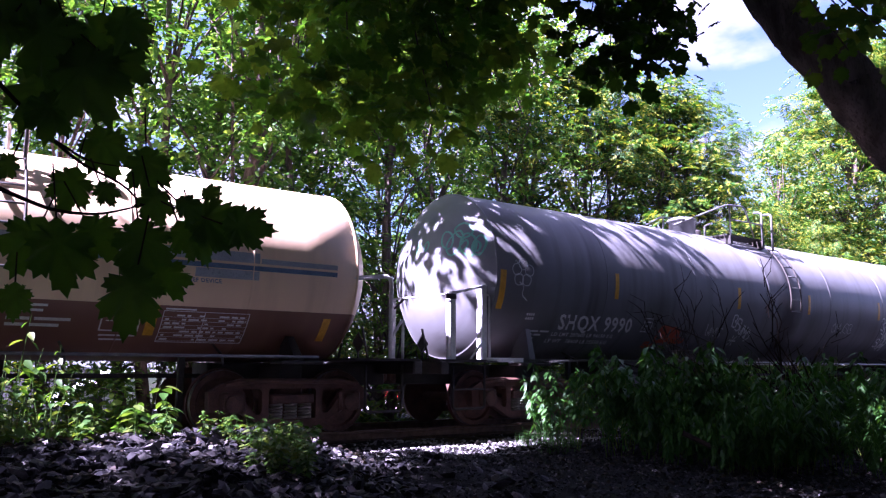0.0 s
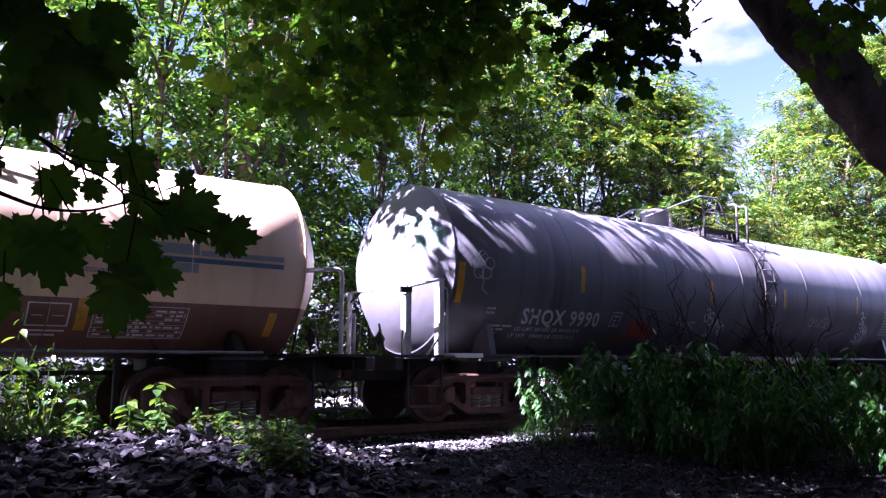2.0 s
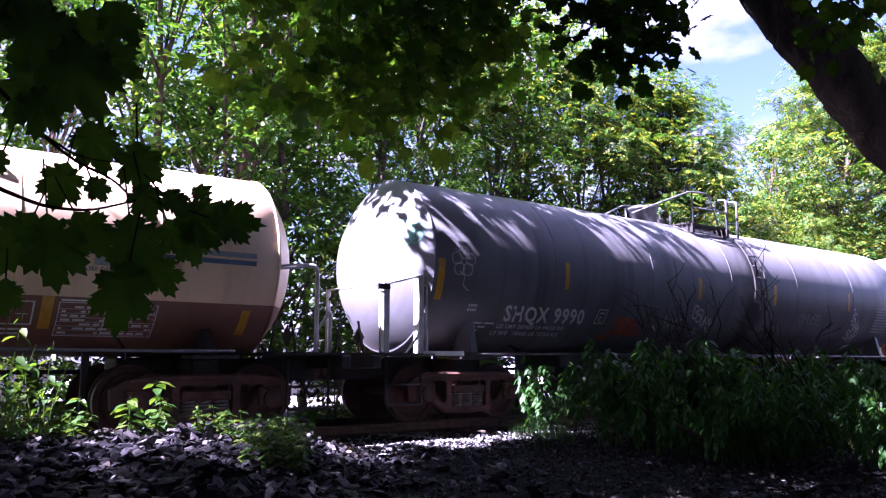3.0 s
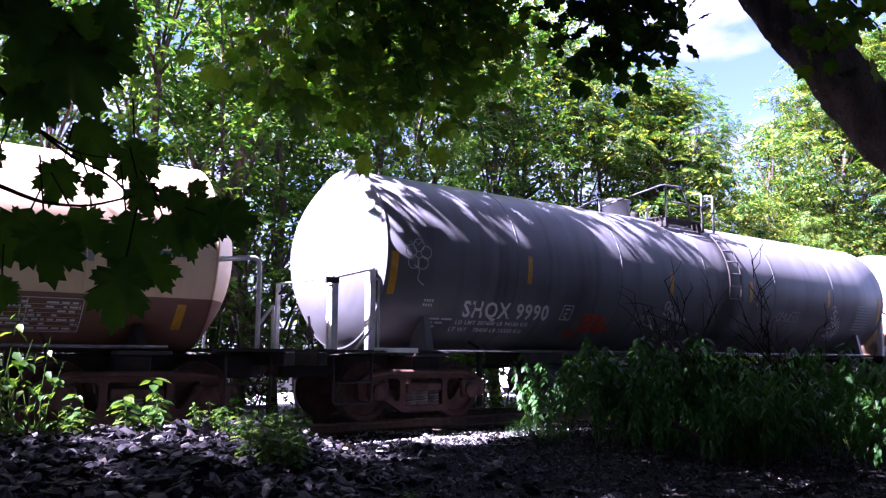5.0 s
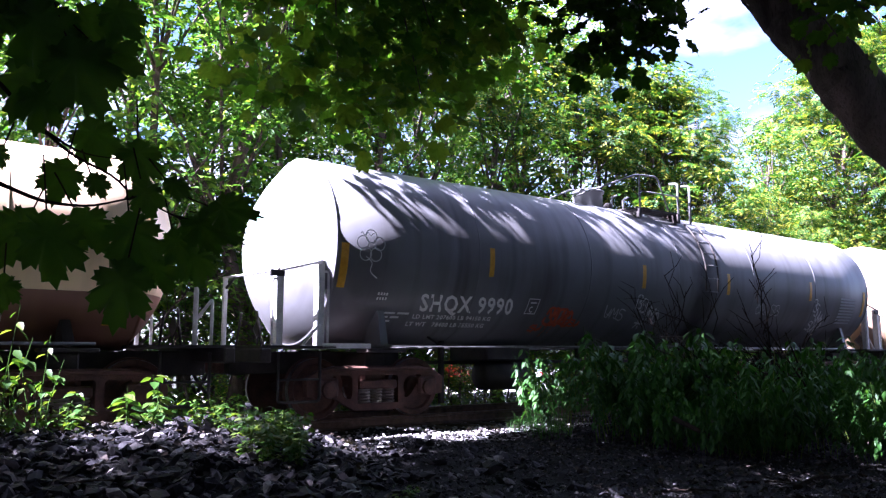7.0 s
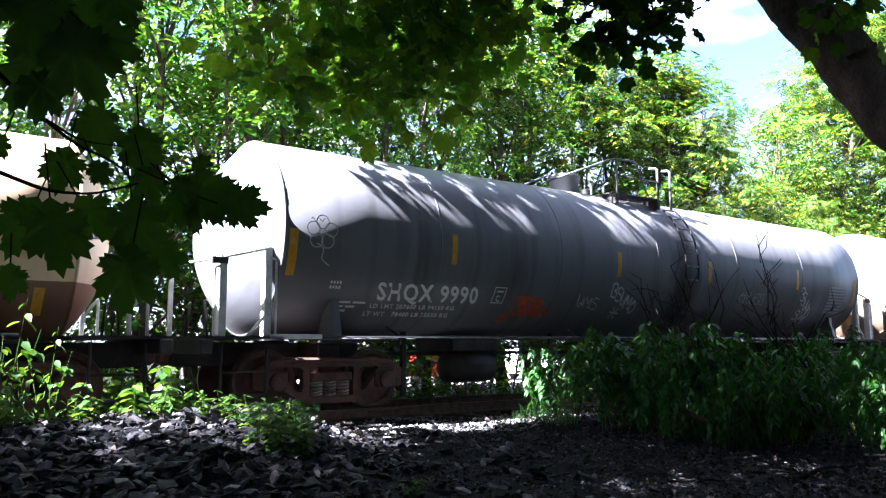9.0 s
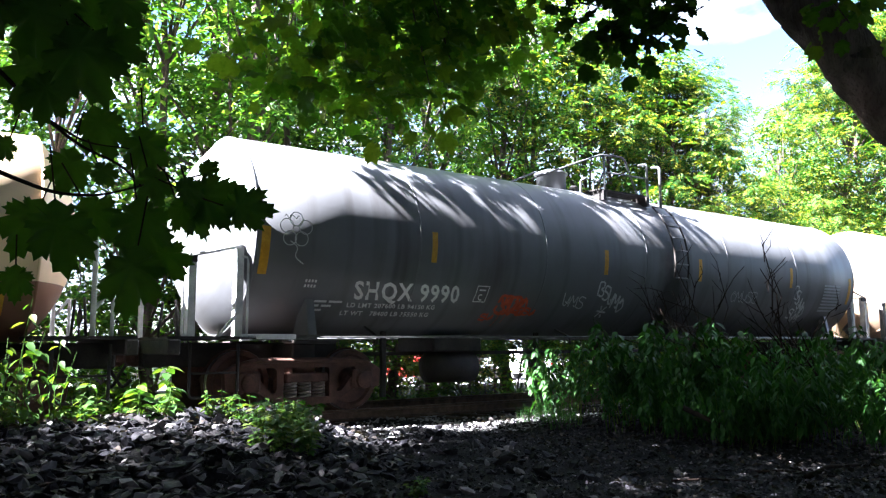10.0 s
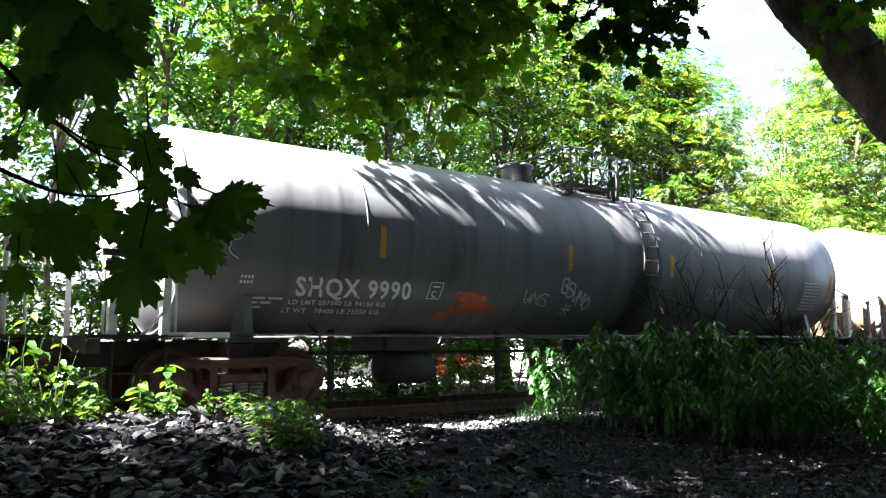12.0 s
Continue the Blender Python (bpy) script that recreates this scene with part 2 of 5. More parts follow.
def ribbon(bm, r, line, width):
    """A painted line on the shell: (x, height) points, joined by flat strokes."""
    last = None
    for i, (x, z) in enumerate(line):
        x0, z0 = line[max(i - 1, 0)]
        x1, z1 = line[min(i + 1, len(line) - 1)]
        d = Vector((x1 - x0, z1 - z0))
        d = d.normalized() if d.length else Vector((1, 0))
        q = Vector((-d.y, d.x)) * width / 2
        pair = [bm.verts.new(on_shell(r, x + q.x, z + q.y)), bm.verts.new(on_shell(r, x - q.x, z - q.y))]
        if last:
            bm.faces.new((last[0], last[1], pair[1], pair[0]))
        last = pair
    return bm


def lettering(name, words, r, x, z, size, width, mat, parent, label=""):
    """Built-in font, laid on the shell from x on, fitted to a width."""
    cu = bpy.data.curves.new(name, "FONT")
    cu.body, cu.size, cu.resolution_u = words, size / 0.7, 2
    cu.offset = size * 0.035
    cu.space_character = 1.12
    tmp = bpy.data.objects.new("tmp", cu)
    data = bpy.data.meshes.new_from_object(tmp)
    bpy.data.objects.remove(tmp)
    us = [v.co.x for v in data.vertices]
    k = width / (max(us) - min(us))
    lo = min(us)
    for v in data.vertices:
        v.co = on_shell(r, x + (v.co.x - lo) * k - 0.28 * v.co.y, z + v.co.y)
    data.name = name
    return link_mesh(name, data, mat, parent, label)


# ---- the train ----
TRACK_Y = 11.4
# seconds, metres that the train has rolled
RUN = [(0, 0.0), (0.5, 0.184), (1, 0.373), (1.5, 0.562), (2, 0.752), (2.5, 0.95), (3, 1.149), (4, 1.564), (5, 1.993), (5.5, 2.207), (6, 2.421),
       (6.5, 2.641), (7, 2.859), (8, 3.309), (9, 3.768), (9.5, 3.999), (10, 4.233), (10.5, 4.467), (11, 4.705), (11.5, 4.949), (12, 5.2)]
CARS = []      # (thing, place along the track at the start)
WHEELSETS = []  # (wheelset, place on its car)


HEAD, DISH = 0.46, 2.2  # depth of a dished tank end as a share of its radius, and its fullness


def shell(car, half, r, zc, mat, label):
    deep, full = (0.42, 2.4) if mat is BEIGE else (HEAD, DISH)
    bm = bmesh.new()
    head = deep * r
    dish = [0.013] + [k / 24 for k in range(2, 24)] + [0.985]
    prof = [(-half - head * (1 - f ** full), r * f) for f in dish]
    prof += [(-half + 2 * half * k / 12, r) for k in range(13)]
    prof += [(half + head * (1 - f ** full), r * f) for f in dish[::-1]]
    turned(bm, prof, "X", 64)
    ob = part("shell", bm, mat, car, label, True)
    ob.location.z = zc
    for i in range(1, 6):
        x = -half + 2 * half * i / 6
        b2 = turned(bmesh.new(), [(x - 0.012, r + 0.001), (x - 0.006, r + 0.006), (x + 0.006, r + 0.006), (x + 0.012, r + 0.001)], "X", 64)
        part("weld_seam", b2, mat, ob, "", True)
    for s in (-1, 1):
        x = s * half
        b2 = turned(bmesh.new(), [(x - 0.02, r + 0.002), (x - 0.01, r + 0.009), (x + 0.01, r + 0.009), (x + 0.02, r + 0.002)], "X", 64)
        part("head_seam", b2, mat, ob, "", True)
    return ob


def side_frame(truck, y, s):
    """Cast side frame with two triangular windows and a spring opening; s: outward."""
    bm = bmesh.new()
    outer = [(-1.20, 0.36), (-1.22, 0.62), (-1.05, 0.72), (-0.75, 0.80), (0.75, 0.80), (1.05, 0.72), (1.22, 0.62), (1.20, 0.36),
             (1.02, 0.34), (0.80, 0.36), (0.42, 0.14), (-0.42, 0.14), (-0.80, 0.36), (-1.02, 0.34)]
    holes = [[(-0.34, 0.66), (0.34, 0.66), (0.36, 0.63), (0.36, 0.24), (-0.36, 0.24), (-0.36, 0.63)]]
    for q in (-1, 1):
        rim = [(0.80, 0.62), (0.78, 0.66), (0.50, 0.66), (0.46, 0.62), (0.46, 0.36), (0.49, 0.31), (0.54, 0.31), (0.60, 0.36)]
        holes.append([(q * x, z) for x, z in rim][::q])
    edges = []
    for loop in [outer] + holes:
        vs = [bm.verts.new((x, 0, z)) for x, z in loop]
        edges += [bm.edges.new((vs[i], vs[(i + 1) % len(vs)])) for i in range(len(vs))]
    bmesh.ops.triangle_fill(bm, edges=edges, use_beauty=True)
    ext = bmesh.ops.extrude_face_region(bm, geom=list(bm.faces))
    bmesh.ops.translate(bm, vec=(0, s * 0.13, 0), verts=[v for v in ext["geom"] if isinstance(v, bmesh.types.BMVert)])
    for x in (-0.89, 0.89):
        box(bm, x - 0.17, x + 0.17, s * 0.02, s * 0.20, 0.34, 0.62, 0.03)
        turned(bm, [(s * 0.19, 0.13), (s * 0.25, 0.12), (s * 0.26, 0.08)], "Y", 14, (x, 0, 0.46))
    sweep(bm, [(-1.0, s * 0.14, 0.72), (-0.7, s * 0.15, 0.76), (0.7, s * 0.15, 0.76), (1.0, s * 0.14, 0.72)], 0.035, 6)
    ob = part("side_frame", bm, TRUCK, truck, "rusty cast side frame")
    ob.location.y = y
    b2 = box(bmesh.new(), -0.33, 0.33, s * -0.05, s * 0.15, 0.45, 0.585, 0.02)
    part("bolster_end", b2, TRUCK, ob)
    for x in (-0.22, 0.0, 0.22):
        coil = bmesh.new()
        pts = [(x + 0.085 * math.cos(a), s * 0.06 + 0.085 * math.sin(a), 0.23 + 0.22 * k / 40) for k, a in [(k, k / 40 * 5 * math.tau) for k in range(41)]]
        sweep(coil, pts, 0.017, 5)
        part("spring", coil, SPRING, ob, "worn pale coil spring", True)
    return ob


def wheelset(truck, x, car, at):
    bm = bmesh.new()
    for s in (-1, 1):
        y = s * 0.72
        turned(bm, [(y - s * 0.07, 0.30), (y - s * 0.07, 0.485), (y - s * 0.035, 0.48), (y - s * 0.03, 0.457), (y + s * 0.07, 0.452),
                    (y + s * 0.07, 0.38), (y + s * 0.03, 0.35), (y + s * 0.03, 0.18), (y + s * 0.09, 0.15), (y + s * 0.09, 0.05)], "Y", 40)
    turned(bm, [(-1.0, 0.075), (1.0, 0.075)], "Y", 12)
    ob = part("wheelset", bm, TRUCK, truck, "rusty wheels on their axle")
    ob.location = (x, 0, 0.457)
    for s in (-1, 1):
        part("tread", turned(bmesh.new(), [(s * 0.692, 0.4585), (s * 0.787, 0.4545)], "Y", 40, (0, 0, 0), False), TREAD, ob, "polished steel tread")
    WHEELSETS.append((ob, x))


def truck(car, x):
    tr = part("truck", box(bmesh.new(), -0.22, 0.22, -1.02, 1.02, 0.46, 0.72, 0.05), TRUCK, car, "rusty two-axle truck")
    tr.location.x = x
    for s in (-1, 1):
        side_frame(tr, s * 1.0, s)
        wheelset(tr, s * 0.89, car, x)


def pipe(name, pts, r, mat, parent, label="", round_by=0.07):
    return part(name, sweep(bmesh.new(), rounded(pts, round_by) if len(pts) > 2 else pts, r, 8), mat, parent, label, True)


def end_gear(car, half, r, zc, s, rail_mat, tall, curved):
    """Platform, draft sill, coupler, handrails, brake wheel step and ladder at one end; s: -1 or 1."""
    e = s * (half + 0.05)
    out = s * (half + 1.12)
    bm = bmesh.new()
    box(bm, e - s * 1.9, out, -0.33, 0.33, 0.68, 1.02, 0.02)
    box(bm, out - s * 0.16, out, -1.45, 1.45, 0.86, 1.06, 0.02)
    part("draft_sill", bm, STEEL, car, "black draft sill and end beam")
    platform = part("end_platform", box(bmesh.new(), e - s * 0.1, out, -1.42, 1.42, 1.062, 1.078), STEEL, car, "black steel end platform")
    for k in range(7):
        y = -1.40 + 0.4 * k
        part("slat", box(bmesh.new(), e - s * 0.1, out, y, y + 0.36, 1.079, 1.095), STEEL, platform)
    bm = bmesh.new()
    box(bm, out, out + s * 0.12, -0.16, 0.16, 0.70, 1.0, 0.02)
    box(bm, out + s * 0.1, out + s * 0.22, -0.10, 0.10, 0.76, 0.96, 0.03)
    box(bm, out + s * 0.18, out + s * 0.34, -0.17, 0.06, 0.72, 1.0, 0.04)
    part("coupler", bm, TRUCK, car, "rusty knuckle coupler")
    pipe("air_hose", [(out, 0.35, 0.78), (out + s * 0.12, 0.36, 0.6), (out + s * 0.25, 0.3, 0.38), (out + s * 0.34, 0.2, 0.5)], 0.025, STEEL, car, "black rubber air hose", 0.08)
    top = tall
    front, back = e + s * 0.12, e + s * 0.76
    for y in (-1.34, 1.34):
        if curved:
            pipe("corner_post", [(e - s * 0.1, y * 0.98, top - 0.08), (out - s * 0.52, y, top), (out - s * 0.52, y, 1.08)], 0.034, rail_mat, car, "white curved handrail", 0.14)
            pipe("brace", [(out - s * 0.52, y, 1.40), (out - s * 0.30, y, 1.70), (out - s * 0.30, y, 1.08)], 0.022, rail_mat, car, "", 0.05)
        else:
            # channel-section posts: a web and two flanges, with a round grab iron beside each
            if s < 0 and y > 0:
                continue
            for x, high in ((front, top + 0.02), (back, top - 0.13)):
                bm = box(bmesh.new(), x - 0.045, x + 0.045, y - 0.008, y + 0.008, 1.08, high)
                for d in (-0.049, 0.041):
                    box(bm, x + d, x + d + 0.008, y - 0.012, y + 0.13, 1.08, high)
                part("corner_post", bm, rail_mat, car, "white steel channel post")
                side = -1 if x == front else 1
                pipe("grab_iron", [(x + s * 0.02 * side, y, high - 0.16), (x + s * 0.115 * side, y, high - 0.16), (x + s * 0.115 * side, y, 1.10), (x + s * 0.02 * side, y, 1.10)], 0.018, rail_mat, car, "", 0.04)
            pipe("side_rail", [(front, y, top), (back, y, top - 0.15)], 0.026, rail_mat, car)
            part("rail_gusset", box(bmesh.new(), back - 0.16, back + 0.06, y - 0.02, y + 0.02, top - 0.25, top - 0.16, 0.006), STEEL, car)
            pipe("brace", [(e + s * 0.42, y, 1.08), (front, y, 1.42)], 0.022, rail_mat, car)
        pipe("step_stirrup", [(back, y, 1.0), (back, y, 0.31), (front, y, 0.31), (front, y, 1.0)], 0.022, STEEL, car)
        pipe("step_tread", [(back, y, 0.62), (front, y, 0.62)], 0.016, STEEL, car)
    if not curved:
        tip = Vector((e + s * 1.03, 0.04, top - 0.165))
        bm = bmesh.new()
        vs = []
        for c in (Vector((back, -1.34, top - 0.145)), tip):
            vs.append([bm.verts.new(c + Vector(d)) for d in ((-0.04, 0, -0.02), (0.04, 0, -0.02), (0.04, 0, 0), (-0.04, 0, 0))])
        for k in range(4):
            bm.faces.new((vs[0][k], vs[0][(k + 1) % 4], vs[1][(k + 1) % 4], vs[1][k]))
        bm.faces.new(vs[0])
        bm.faces.new(vs[1][::-1])
        part("end_rail", bm, rail_mat, car, "white flat top rail across the end")
        part("end_post", box(bmesh.new(), tip.x - 0.03, tip.x + 0.03, 0.0, 0.06, 1.08, tip.z - 0.02, 0.004), rail_mat, car)
        pipe("end_brace", [(tip.x, 0.04, 1.95), (tip.x - s * 0.06, -0.2, tip.z - 0.02)], 0.02, STEEL, car)
    card = bmesh.new()
    bmesh.ops.create_cube(card, size=1.0, matrix=Matrix.LocRotScale((out - s * 0.46, -0.25, 1.36), Euler((radians(45), 0, 0)), (0.012, 0.25, 0.25)))
    placard = part("placard", card, STEEL, car, "dark diamond placard with pale border")
    rim = bmesh.new()
    for q in range(4):
        bmesh.ops.create_cube(rim, size=1.0, matrix=Matrix.Translation((out - s * 0.452, -0.25, 1.36)) @ Euler((radians(45 + 90 * q), 0, 0)).to_matrix().to_4x4() @ Matrix.LocRotScale((0, 0, 0.105), None, (0.006, 0.22, 0.012)))
    part("border", rim, GREY_PIPE, placard)
    pipe("placard_stand", [(out - s * 0.46, -0.25, 1.09), (out - s * 0.46, -0.25, 1.2)], 0.016, STEEL, car)
    for y in (-0.5, 0.5):
        pipe("knee_brace", [(out - s * 0.42, y, 1.08), (out - s * 0.42, y * 0.6, 1.62)], 0.02, STEEL, car)


def cradle(car, x, r, zc, mat):
    for s in (-1, 1):
        bm = bmesh.new()
        z0, z1 = 1.06, zc - 0.98
        rows = []
        for z in (z0, (z0 + z1) / 2, z1):
            y = s * (math.sqrt(max(r * r - (z - zc) ** 2, 0.01)) + 0.012) if z > z0 else s * 1.30
            y = s * max(abs(y), 0.4)
            rows.append((z, y))
        for sx in (-0.07, 0.07):
            vs = [bm.verts.new((x + sx, 0.75 * s, z0)), bm.verts.new((x + sx, s * 1.30, z0)), bm.verts.new((x + sx * 0.8, rows[2][1] + s * 0.03, z1)), bm.verts.new((x + sx * 0.8, rows[2][1] - s * 0.15, z1))]
            bm.faces.new(vs)
        bm.verts.ensure_lookup_table()
        for k in range(4):
            bm.faces.new((bm.verts[k], bm.verts[(k + 1) % 4], bm.verts[4 + (k + 1) % 4], bm.verts[4 + k]))
        part("bolster_web", bm, mat, car, "grey welded saddle bracket")
        part("jack_pad", box(bmesh.new(), x - 0.32, x + 0.32, s * 1.0, s * 1.42, 1.0, 1.05, 0.01), STEEL, car)
    bm = box(bmesh.new(), x - 0.18, x + 0.18, -1.02, 1.02, 0.74, 0.998, 0.02)
    part("body_bolster", bm, STEEL, car)


def top_gear(car, r, zc, dome_x, half_len, mat):
    """Dome, walkway and safety rails over the middle of the tank."""
    z = zc + r
    part("dome", turned(bmesh.new(), [(-0.12, 0.30), (0.26, 0.30), (0.27, 0.34), (0.31, 0.34), (0.36, 0.24), (0.40, 0.05)], "Z", 28, (dome_x, -0.1, z)), GREY if mat is GREY else mat, car, "round manway dome with bolted lid", True)
    for sy in (-1, 1):
        bm = bmesh.new()
        for k in range(5):
            y = sy * (0.42 + 0.12 * k)
            box(bm, dome_x + 0.5, dome_x + 0.5 + half_len, y - 0.05, y + 0.05, z - 0.10, z - 0.07)
        for x in (dome_x + 0.6, dome_x + 0.4 + half_len):
            box(bm, x - 0.04, x + 0.04, sy * 0.3, sy * 1.0, z - 0.30, z - 0.10)
        part("walkway", bm, STEEL, car, "black grating walkway")
    a, b = dome_x + 0.55, dome_x + 0.45 + half_len
    for y in (-0.95, 0.95):
        pipe("safety_rail", [(a - 1.5, y * 0.6, z + 0.02), (a, y, z + 0.62), ((a + b) / 2, y, z + 0.66), ((a + b) / 2 + 0.35, y, z - 0.05)], 0.02, GREY_PIPE, car, "", 0.12)
        pipe("rail_post", [(a + 0.1, y, z - 0.22), (a + 0.1, y, z + 0.62)], 0.022, GREY_PIPE, car)
        pipe("low_rail", [(a + 0.1, y, z + 0.28), (b, y, z + 0.30)], 0.017, GREY_PIPE, car)
        for x in (b, b + 0.42):
            pipe("ladder_post", [(x, y, z - 0.28), (x, y, z + 0.60), (x - 0.03, y * 0.8, z + 0.62)], 0.028, GREY_PIPE, car)
    for y in (-1, 1):
        ang = [math.radians(d) for d in (48, 38, 28, 18, 8, -2, -12)]
        for x in (b, b + 0.42):
            pipe("ladder_stile", [(x, y * (r + 0.09) * math.cos(q), zc + (r + 0.09) * math.sin(q)) for q in ang], 0.02, STEEL, car, "", 0.05)
        for q in ang:
            pipe("rung", [(b, y * (r + 0.09) * math.cos(q), zc + (r + 0.09) * math.sin(q)), (b + 0.42, y * (r + 0.09) * math.cos(q), zc + (r + 0.09) * math.sin(q))], 0.014, GREY_PIPE, car)
    part("vent_valve", turned(bmesh.new(), [(-0.1, 0.10), (0.16, 0.10), (0.2, 0.05)], "Z", 14, (dome_x + 0.85, 0.1, z)), STEEL, car)


def under_gear(car, half):
    bm = bmesh.new()
    box(bm, -half + 1.7, half - 1.7, -0.05, 0.05, 0.80, 0.86)
    part("brake_rod", bm, STEEL, car)
    part("brake_reservoir", turned(bmesh.new(), [(-0.50, 0.1), (-0.46, 0.26), (0.46, 0.26), (0.50, 0.1)], "X", 16, (-half * 0.51, -0.5, 0.60)), STEEL, car, "black brake air reservoir", True)
    part("reservoir_saddle", box(bmesh.new(), -half * 0.51 - 0.52, -half * 0.51 + 0.52, -0.75, 0.35, 0.86, 1.14, 0.03), STEEL, car)
    part("outlet_valve", turned(bmesh.new(), [(0.55, 0.12), (0.78, 0.12), (0.80, 0.2), (1.05, 0.2)], "Z", 16, (0.3, 0, 0)), STEEL, car)
    for x in (-half * 0.675, -half * 0.256, 2.6):
        part("brake_lever", box(bmesh.new(), x - 0.045, x + 0.045, -0.52, -0.44, 0.14, 1.2, 0.01), STEEL, car, "black hanging lever under the tank")
    for y in (-1.33, 1.33):
        pipe("brake_pipe", [(-half + 0.6, y, 1.10), (half - 0.6, y, 1.10)], 0.022, GREY_PIPE, car)
    for x in np.linspace(-half + 2.0, half - 2.0, 4):
        for y in (-1, 1):
            pipe("pipe_bracket", [(x, y * 0.95, 1.25), (x, y * 1.33, 1.10), (x, y * 1.33, 0.98)], 0.018, STEEL, car)


def tank_car(at, half, r, zc, mat, label, dome_x, walk_len, rail_mat, tall, truck_in=0.95):
    car = empty("tank_car", pose(at, TRACK_Y, 0), label, "tank car", "cars of the freight train")
    sh = shell(car, half, r, zc, mat, "")
    for s in (-1, 1):
        truck(car, s * (half - truck_in))
        cradle(car, s * (half - truck_in), r, zc, mat if mat is not BEIGE else STEEL)
        end_gear(car, half, r, zc, s, rail_mat, tall, mat is BEIGE)
    top_gear(car, r, zc, dome_x, walk_len, mat)
    under_gear(car, half)
    CARS.append((car, at))
    return car, sh


# grey car with the big white lettering
HALF = 8.05
grey_car, grey_shell = tank_car(16.36, HALF, 1.5, 2.62, GREY, "weathered grey steel tank car with graffiti and white lettering", -1.2, 1.5, WHITE_RAIL, 2.31)
R1 = 1.504


def gx(x):
    return x - 16.36


def gz(z):
    return z - 2.62


lettering("reporting_mark", "SHQX 9990", R1, gx(9.99), gz(1.665), 0.255, 1.96, LETTER, grey_shell, "large white stencilled lettering")
lettering("load_limit_text", "LD LMT 207600 LB 94150 KG", R1, gx(9.93), gz(1.545), 0.062, 1.62, LETTER, grey_shell, "small white stencilled lettering")
lettering("light_weight_text", "LT WT   78400 LB 35550 KG", R1, gx(9.88), gz(1.43), 0.062, 1.62, LETTER, grey_shell, "small white stencilled lettering")
for x, z0, z1, w in ((8.44, 1.95, 2.60, 0.13), (11.26, 2.26, 2.74, 0.105), (15.2, 2.26, 2.72, 0.105), (18.05, 2.26, 2.72, 0.105), (21.5, 2.26, 2.72, 0.105), (24.2, 1.95, 2.60, 0.12)):
    part("reflective_strip", decal(bmesh.new(), R1, gx(x) - w / 2, gx(x) + w / 2, gz(z0), gz(z1)), YELLOW, grey_shell, "yellow reflective strip")
bm = bmesh.new()
for x0, x1, z0, z1 in ((12.24, 12.50, 1.93, 1.945), (12.24, 12.50, 1.68, 1.695), (12.24, 12.255, 1.68, 1.945), (12.485, 12.50, 1.68, 1.945), (12.30, 12.44, 1.86, 1.885)):
    decal(bm, R1, gx(x0), gx(x1), gz(z0), gz(z1), 2)
stencil = part("stencil_box", bm, LETTER, grey_shell, "white stencilled square")
lettering("stencil_letter", "C", R1, gx(12.33), gz(1.71), 0.10, 0.085, LETTER, grey_shell)
bm = bmesh.new()
for i, z in enumerate((1.60, 1.54, 1.48)):
    for x, w in (((0.0, 0.2), (0.24, 0.22)), ((0.0, 0.1), (0.14, 0.16)), ((0.0, 0.17),))[i]:
        decal(bm, R1, gx(9.36 + x), gx(9.36 + x + w), gz(z), gz(z + 0.03), 1)
part("small_marking", bm, LETTER, grey_shell, "faded white marking bars")
bm = bmesh.new()
for k in range(8):
    decal(bm, R1, gx(9.12 + 0.05 * (k % 4)), gx(9.15 + 0.05 * (k % 4)), gz(1.80 + 0.07 * (k // 4)), gz(1.84 + 0.07 * (k // 4)), 1)
part("small_marking", bm, LETTER, grey_shell, "faded white marking bars")
# spray paint
bm = bmesh.new()
for k in range(5):
    a = k * math.tau / 5 + 0.3
    cx, cz = 8.88 + 0.15 * math.cos(a), 2.58 + 0.15 * math.sin(a)
    ribbon(bm, R1, [(gx(cx + 0.10 * math.cos(b)), gz(cz + 0.10 * math.sin(b))) for b in [i * math.tau / 14 for i in range(15)]], 0.014)
ribbon(bm, R1, [(gx(8.80 + 0.02 * i + 0.05 * math.sin(i * 0.6)), gz(2.42 - 0.028 * i)) for i in range(12)], 0.014)
ribbon(bm, R1, [(gx(8.70 + 0.03 * i), gz(2.76 + 0.03 * math.sin(i * 1.9))) for i in range(9)], 0.014)
part("flower_graffiti", bm, SPRAY, grey_shell, "pale sprayed flower outline")
# angular strokes of the sprayed tags, each in a unit box
STROKES = (((0.1, 0.0), (0.0, 0.9), (0.7, 1.0), (0.75, 0.6), (0.3, 0.5), (0.9, 0.35), (0.8, 0.0), (0.2, 0.05)),
           ((0.9, 0.9), (0.2, 1.0), (0.0, 0.6), (0.7, 0.5), (0.9, 0.2), (0.5, 0.0), (0.0, 0.1)),
           ((0.0, 1.0), (0.2, 0.1), (0.6, 0.0), (0.8, 0.9), (0.9, 0.2), (0.4, 0.35)),
           ((0.0, 0.0), (0.1, 1.0), (0.5, 0.3), (0.8, 1.0), (0.95, 0.05), (0.6, 0.2)),
           ((0.5, 1.0), (0.0, 0.5), (0.4, 0.0), (1.0, 0.4), (0.6, 0.95), (0.3, 0.6)))
CROSS = (((0.0, 0.5), (1.0, 0.5)), ((0.2, 0.0), (0.8, 1.0)), ((0.8, 0.0), (0.2, 1.0)))


